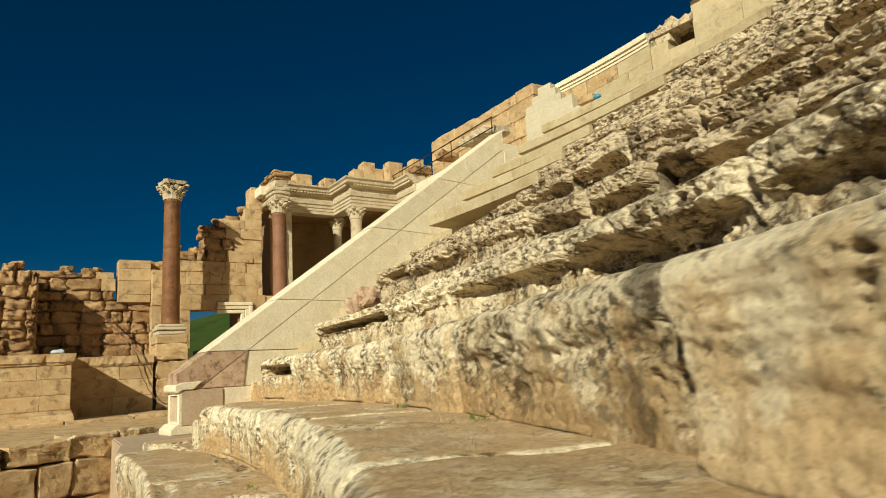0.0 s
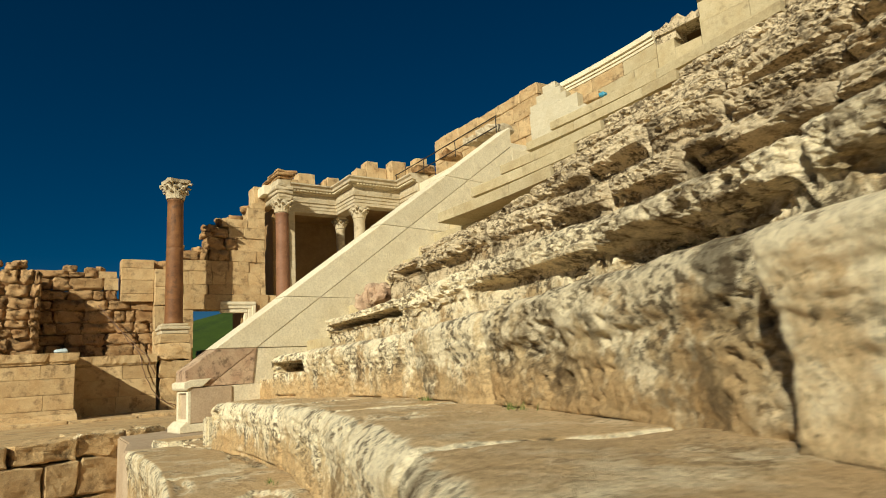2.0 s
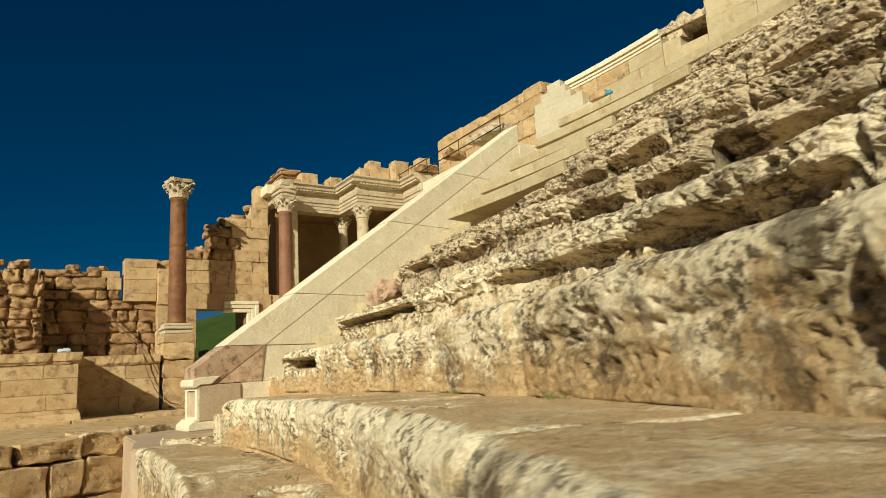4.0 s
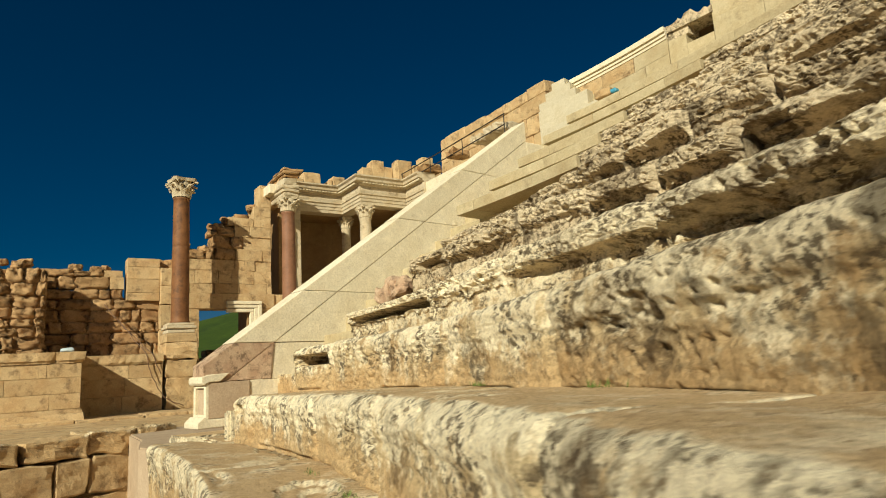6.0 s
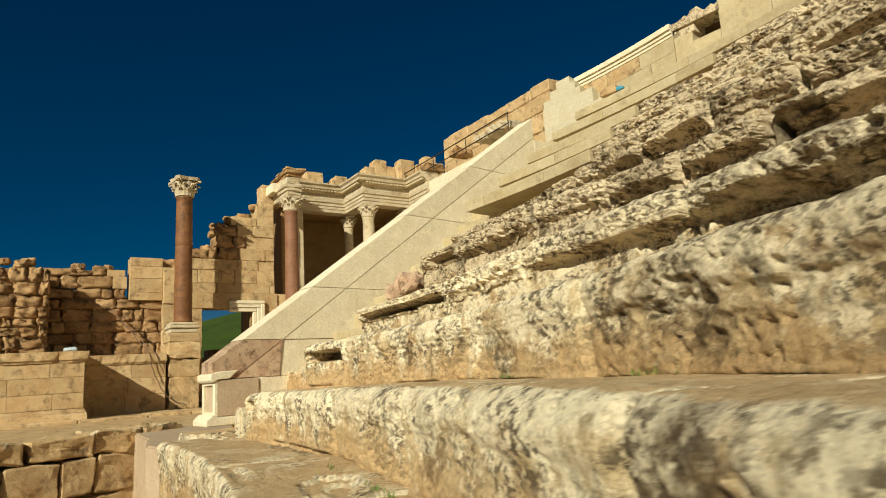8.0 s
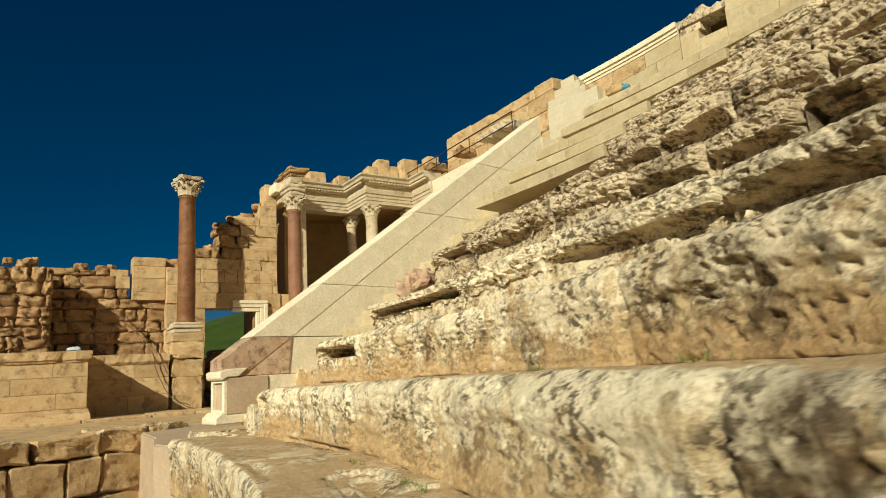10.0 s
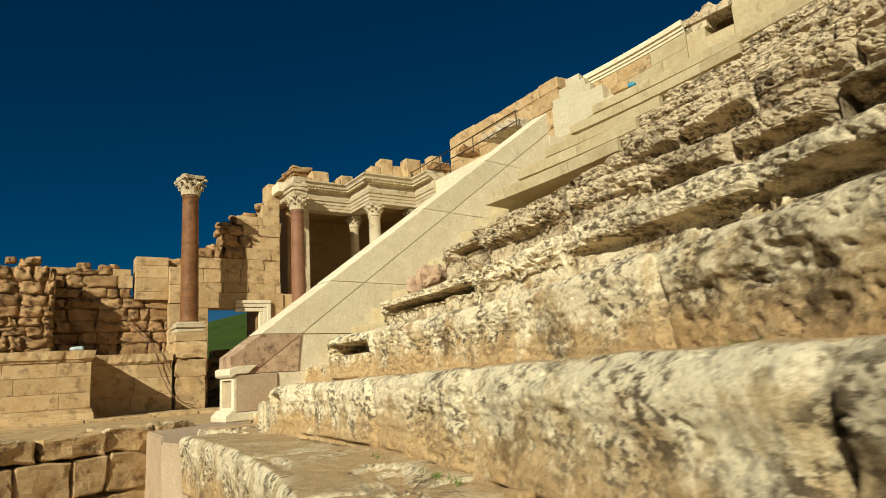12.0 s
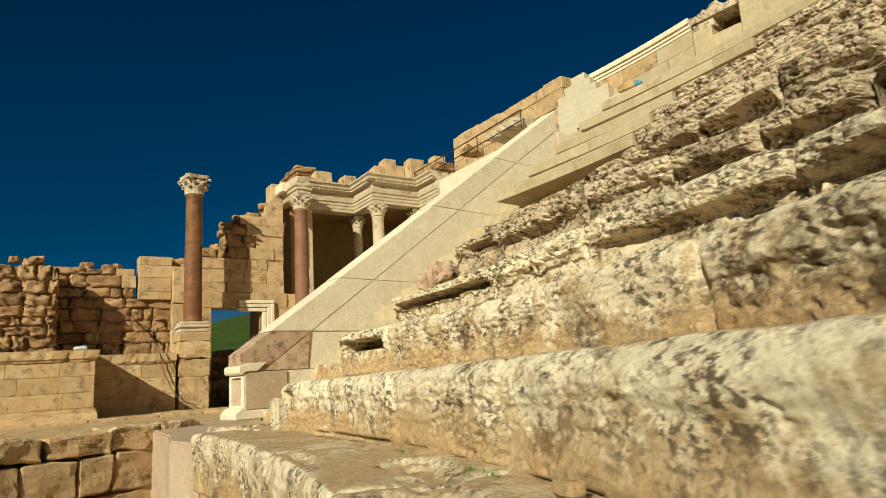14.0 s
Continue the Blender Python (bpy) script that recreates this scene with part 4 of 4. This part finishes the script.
column("column", "tall free-standing brown granite column with Corinthian capital", 0.06, 0.0, 0.30, 3.22, 7.73, 0.72, BROWN_GRANITE, True, 8)
plinth = thing("column_pedestal", "stacked broken limestone blocks under the column", "pedestal", STAGE @ Matrix.Translation((0, 0, 0.25)))
dn = -0.25
for z0, z1, w, mt, rr in ((2.86, 2.96, 0.44, MARBLE, 0.0), (2.74, 2.86, 0.50, MARBLE, 0.012), (2.60, 2.74, 0.45, MARBLE, 0.012), (2.28, 2.60, 0.51, ASHLAR, 0.02), (1.70, 2.28, 0.54, ASHLAR, 0.07), (1.12, 1.69, 0.50, ASHLAR, 0.05), (0.05, 1.11, 0.47, ASHLAR, 0.07)):
    stage_block("pedestal_block", 0.03 - w, 0.03 + w, -w, w, z0 + 0.25 + dn, z1 + dn + 0.247, mt, plinth, "", 0.025, 3 if rr else 0, rr, int(z0 * 10))
column("column", "red granite column carrying the entablature corner", 4.17, 0.35, 0.275, 2.5, 7.65, 0.62, GRANITE, False, 5, 0.75)
column("column", "white marble column under the projecting entablature", 7.72, 0.55, 0.27, 2.5, 7.73, 0.56, MARBLE, False, 0.0, 0.62)
column("column", "white marble column in the recess", 7.80, 2.75, 0.22, 2.5, 7.74, 0.55, MARBLE, False, 0.0, 0.62)
column("column", "white marble column beside the wing", 9.75, 0.75, 0.24, 2.5, 7.74, 0.55, MARBLE, False, 0.0, 0.62)
slim = thing("pilaster", "slim pale pilaster beside the red column", "pilaster", STAGE)
stage_block("pilaster_shaft", 5.12, 5.40, 2.2, 2.5, 0.3, 8.3, MARBLE, slim)

# entablature, its corner stack and the walls behind
ent = thing("entablature", "carved pale marble entablature with projecting cornice", "entablature", STAGE, "", "structure")
PATH = [(4.45, 2.3), (7.45, 2.3), (7.45, 0.38), (9.75, 0.38), (9.75, -1.3)]
for name, prof in (("architrave", [(0.0, 8.32), (0.02, 8.32), (0.02, 8.46), (0.05, 8.465), (0.05, 8.60), (0.08, 8.605), (0.08, 8.72), (0.13, 8.76), (0.13, 8.80), (-0.55, 8.80), (-0.55, 8.32)]),
                   ("frieze", [(0.03, 8.804), (0.06, 8.95), (0.05, 9.14), (-0.5, 9.14), (-0.5, 8.804)]),
                   ("cornice", [(0.08, 9.144), (0.14, 9.20), (0.14, 9.24), (0.34, 9.30), (0.36, 9.40), (0.44, 9.47), (0.44, 9.53), (-0.5, 9.56), (-0.5, 9.144)])):
    vv, f = sweep(PATH, prof, 0.012)
    placed(name, mesh_of(name, vv, f), MARBLE, ent)
for i in range(60):
    t = i / 59 * 8.9
    for (a, b) in zip(PATH[:-1], PATH[1:]):
        L = math.hypot(b[0] - a[0], b[1] - a[1])
        if t <= L:
            d = Vector((b[0] - a[0], b[1] - a[1])) / L
            nn = Vector((d.y, -d.x))
            p = Vector(a) + d * t + nn * 0.2
            me = ROUGH["pale"][i % 4]
            placed("dentil", me, None, ent, "", Matrix.Translation((p.x, p.y, 9.26)) @ Matrix.Rotation(math.atan2(d.y, d.x), 4, "Z") @ Matrix.Diagonal((0.10, 0.16, 0.09, 1)))
            break
        t -= L
corner = thing("corner_stack", "broken entablature blocks stacked over the red column", "stone stack", STAGE @ Matrix.Translation((0, 0, 8.27)))
for u0, u1, v0, v1, z0, z1, mt in ((3.90, 4.54, 0.12, 2.2, 8.28, 8.44, MARBLE), (3.87, 4.57, 0.09, 2.2, 8.444, 8.60, MARBLE), (3.84, 4.60, 0.06, 2.2, 8.604, 8.76, MARBLE),
                                   (3.92, 4.52, 0.14, 2.2, 8.764, 9.06, MARBLE), (3.94, 4.56, 0.10, 2.2, 9.064, 9.20, OLDWALL), (3.86, 4.66, 0.02, 2.0, 9.204, 9.33, OLDWALL), (3.90, 4.70, 0.02, 1.4, 9.334, 9.45, OLDWALL)):
    stage_block("stack_block", u0, u1, v0, v1, z0 - 8.27, z1 - 8.27, mt, corner, "", 0.03, 3, 0.035, int(z0 * 20))

niche = thing("niche_wall", "brown plastered wall behind the columns", "wall", STAGE, "", "structure")
stage_block("back", 4.4, 11.2, 4.4, 5.0, 0.2, 9.1, NICHE, niche)
stage_block("side", 4.3, 4.75, 1.9, 4.4, 0.2, 8.3, NICHE, niche)
stage_block("soffit", 4.4, 11.2, 2.85, 4.4, 8.35, 8.8, NICHE, niche)
stage_block("soffit", 7.8, 11.2, 0.95, 2.85, 8.35, 8.8, NICHE, niche)
stage_block("low_wall", 4.75, 9.5, 3.6, 4.39, 0.2, 4.6, NICHE, niche)

merlons = thing("upper_wall", "row of broken brown wall stones above the entablature", "wall", STAGE, "", "structure")
for i, (u0, u1, v0, z1) in enumerate(((5.75, 6.55, 2.6, 10.25), (6.95, 7.15, 2.6, 10.0), (7.15, 7.75, 2.6, 10.2), (7.9, 8.4, 1.0, 10.25), (8.4, 9.0, 1.0, 10.65), (9.0, 9.45, 1.0, 10.4),
                                     (9.45, 10.2, 0.5, 10.65), (10.2, 10.6, 0.4, 10.45), (10.6, 11.2, 0.2, 10.85), (11.2, 11.6, 0.2, 10.6), (5.0, 5.75, 2.6, 9.9), (6.5, 7.0, 2.6, 9.75), (7.6, 8.0, 1.4, 9.95))):
    stage_block("stone", u0 + 0.01, u1 - 0.01, v0, v0 + 0.6, 9.55, z1, ASHLAR, merlons, "", 0.015, 3, 0.018, i)

wing = thing("wing_wall", "tall brown weathered wing wall with flat top", "wall", STAGE, "", "structure")
stage_block("wing_body", 9.78, 11.3, -7.0, 0.9, -0.5, 9.1, COPING, wing)
for ci, (z0, z1) in enumerate(((7.0, 9.6), (9.604, 10.35), (10.354, 11.0), (11.004, 11.5))):
    v = -7.55
    while v < -0.36:
        e = min(v + 0.9 + 0.6 * ((ci * 7 + int(v * 10)) % 5) / 4, -0.35)
        stage_block("wall_stone", 11.3, 12.0, v + 0.006, e - 0.006, z0, z1 + (0.07 * math.sin(v * 5) if ci == 3 else 0), ASHLAR, wing, "", 0.03, 3, 0.02, ci * 9 + int(v * -3))
        v = e

rail = thing("railing", "thin dark iron handrail on the wing", "railing", STAGE)
for z in (9.95, 9.55):
    vv, f = tube([(9.6, -7.1, z + 0.05), (9.6, -3, z), (9.6, 0.6, z - 0.02)], 0.022)
    placed("rail_bar", mesh_of("rail_bar", vv, f), IRON, rail)
for v in (-7.05, -4.4, -2.0, 0.4):
    vv, f = tube([(9.6, v, 9.3), (9.6, v, 10.0)], 0.02)
    placed("rail_post", mesh_of("rail_post", vv, f), IRON, rail)
for i, (v, z) in enumerate(((-6.6, 9.5), (-6.0, 9.62), (-5.2, 9.5), (-3.4, 9.55), (-1.2, 9.55))):
    frag = thing("cornice_fragment", "broken carved cornice block on the wing", "stone fragment", STAGE @ Matrix.Translation((10.1, v, 9.56)), "loose cornice fragments")
    part("fragment", block_bm(0.9, 0.55, 0.32, 0.04, 3, 0.07, i, (0, 0, 0.16)), MARBLE if i < 3 else OLDWALL, frag)

# cut wall of big blocks across the entrance passage
cut_wall = thing("passage_wall", "wall of large worn limestone blocks along the passage", "wall", Matrix.Translation((CX, CY, 0)) @ Matrix.Rotation(radians(57), 4, "Z"), "", "structure")
rg = random.Random(2)
for ci, (z0, z1, cuts) in enumerate(((0.03, 0.40, [11.8, 12.9, 13.55, 14.53, 15.54, 16.4, 17.2]), (-0.58, 0.02, [11.6, 12.6, 13.75, 14.22, 15.02, 15.57, 16.35, 17.2]), (-1.2, -0.59, [11.7, 12.9, 14.0, 15.2, 16.3, 17.2]), (-1.45, -1.21, [11.7, 13.2, 14.6, 16.0, 17.2]))):
    for a, b in zip(cuts[:-1], cuts[1:]):
        h = rg.uniform(-0.03, 0.02) if ci == 0 else 0
        bm = block_bm(b - a - 0.02, 0.7, z1 - z0 - 0.02 + h, 0.03, 6, 0.05 if ci == 0 else 0.025, int(a * 10))
        part("block", bm, SEAT if ci == 0 else ASHLAR, cut_wall, "", Matrix.Translation(((a + b) / 2, 0.35, (z0 + z1 + h) / 2)))

bench = thing("concrete_bench", "smooth pinkish concrete slab bridging to the pedestal", "concrete slab")
pts = [Vector((-4.72, 9.05)), Vector((-3.70, 8.10)), Vector((-2.9, 8.3)), Vector((-5.0, 13.0)), Vector((-6.6, 12.9)), Vector((-6.45, 12.1)), Vector((-5.3, 10.3))]
bm = bmesh.new()
lo = [bm.verts.new((p.x, p.y, -1.4)) for p in pts]
hi = [bm.verts.new((p.x, p.y, 0.3)) for p in pts]
bm.faces.new(hi), bm.faces.new(lo[::-1])
for i in range(len(pts)):
    j = (i + 1) % len(pts)
    bm.faces.new((lo[i], lo[j], hi[j], hi[i]))
bmesh.ops.recalc_face_normals(bm, faces=bm.faces)
bmesh.ops.bevel(bm, geom=list(bm.edges), offset=0.025, segments=2, affect="EDGES")
part("slab", bm, PLASTER, bench)

# cables hanging on the low wall, and a scrap on the podium
for i, pts in enumerate((((-2.2, 1.2, 4.0), (-1.6, 0.9, 3.2), (-1.1, -0.62, 2.2), (-0.9, -0.66, 1.4), (-0.5, -0.64, 0.7), (0.1, -0.62, 0.42)), ((-1.9, 1.2, 3.6), (-1.3, 0.5, 2.8), (-0.9, -0.63, 2.15), (-0.62, -0.63, 1.5)))):
    cb = thing("cable", "thin brown cable hanging over the low wall", "cable", STAGE)
    fine = []
    for a, b in zip(pts[:-1], pts[1:]):
        for j in range(4):
            fine.append(Vector(a).lerp(Vector(b), j / 4) + Vector((0.02 * math.sin(j * 2.1), 0, 0.02 * math.cos(j * 1.7))))
    vv, f = tube(fine + [pts[-1]], 0.016, 5)
    placed("cable_strand", mesh_of("cable_strand", vv, f, True), CABLE, cb)
scrap = thing("plastic_bag", "crumpled pale blue plastic bag on the podium", "bag", STAGE @ Matrix.Translation((-3.4, -1.9, 2.21)))
part("bag", block_bm(0.34, 0.2, 0.13, 0.04, 4, 0.05, 8, (0, 0, 0.07)), PALEBLUE, scrap, "", None, True)

# broken reddish stones at the end of the fourth row
for i, (r, a, z, sx, sy, sz) in enumerate(((17.30, 36.75, 2.03, 0.30, 0.28, 0.22), (17.34, 36.45, 2.0, 0.26, 0.24, 0.28), (17.25, 37.2, 1.97, 0.28, 0.36, 0.20))):
    ob = thing("broken_stone", "broken reddish stone lying at the row's end", "stone", polar_frame(r, a, z), "broken stones")
    part("stone_body", block_bm(sx, sy, sz, 0.04, 4, 0.06, 60 + i, (0, 0, sz / 2)), PINK, ob)

# weeds and a stone chip along the foot of the front row
rg = random.Random(9)
for i, (r, a) in enumerate(((14.98, 20.9), (15.0, 20.2), (14.97, 24.2), (15.72, 17.0), (15.71, 21.2))):
    z = 0.532 if r < 15.3 else 0.985
    tuft = thing("weed", "small tuft of green weed at the foot of a seat", "weed", polar_frame(r, a, z), "weeds")
    verts, faces = [], []
    for b in range(26):
        x, y, h, d = rg.gauss(0, 0.014), rg.gauss(0, 0.05), rg.uniform(0.012, 0.035), rg.uniform(0, 6.28)
        n0 = len(verts)
        verts += [(x - 0.003 * math.sin(d), y + 0.003 * math.cos(d), 0), (x + 0.003 * math.sin(d), y - 0.003 * math.cos(d), 0), (x + h * 0.6 * math.cos(d), y + h * 0.6 * math.sin(d), h)]
        faces.append((n0, n0 + 1, n0 + 2))
    tagged(placed("blades", mesh_of("blades", verts, faces), WEED, tuft), "", "", "", "stuff")
chip = thing("stone_chip", "grey loose stone chip under the front row", "stone", polar_frame(15.04, 18.1, 0.53))
part("chip_body", block_bm(0.07, 0.12, 0.05, 0.012, 3, 0.012, 4, (0, 0, 0.025)), SEAT, chip)

# low landing between the front slab's end and the pedestal
landing = thing("landing", "worn stone landing beside the pedestal", "paving", Matrix.Translation((CX, CY, 0)), "", "structure")
for i, (r0, r1, a0, a1, z1) in enumerate(((14.62, 15.05, 36.85, 39.2, 0.47), (15.055, 15.9, 35.74, 39.2, 0.50), (15.08, 15.45, 35.76, 36.4, 0.80), (14.9, 15.9, 39.22, 41.4, 0.52))):
    bm = arc_plate(r0, r1, a0, a1, -0.3, z1)
    bmesh.ops.recalc_face_normals(bm, faces=bm.faces)
    bmesh.ops.bevel(bm, geom=list(bm.edges), offset=0.02, segments=2, affect="EDGES")
    part("landing_stone", bm, SEAT, landing)

# loose broken stones on the ruin tops
rg = random.Random(12)
for i, (u, v, z, sz) in enumerate(((0.45, 1.5, 6.10, 0.32), (1.15, 1.5, 6.06, 0.26), (1.62, 1.5, 7.00, 0.34), (2.1, 1.5, 7.26, 0.3), (2.6, 1.5, 7.40, 0.34), (3.05, 1.6, 7.9, 0.3), (-2.2, 1.7, 5.28, 0.2), (-3.1, 1.7, 5.28, 0.24), (-4.6, 0.4, 5.12, 0.26), (-5.2, 0.5, 5.14, 0.2))):
    ob = thing("loose_stone", "loose rough brown stone on the ruined wall top", "stone", STAGE @ Matrix.Translation((u, v, z)) @ Matrix.Rotation(rg.uniform(0, 3), 4, "Z"), "loose stones on the walls")
    part("stone_body", block_bm(sz * 1.6, sz * 1.2, sz, 0.05, 4, 0.07, 200 + i, (0, 0, sz * 0.4)), OLDWALL, ob, "", None, True)
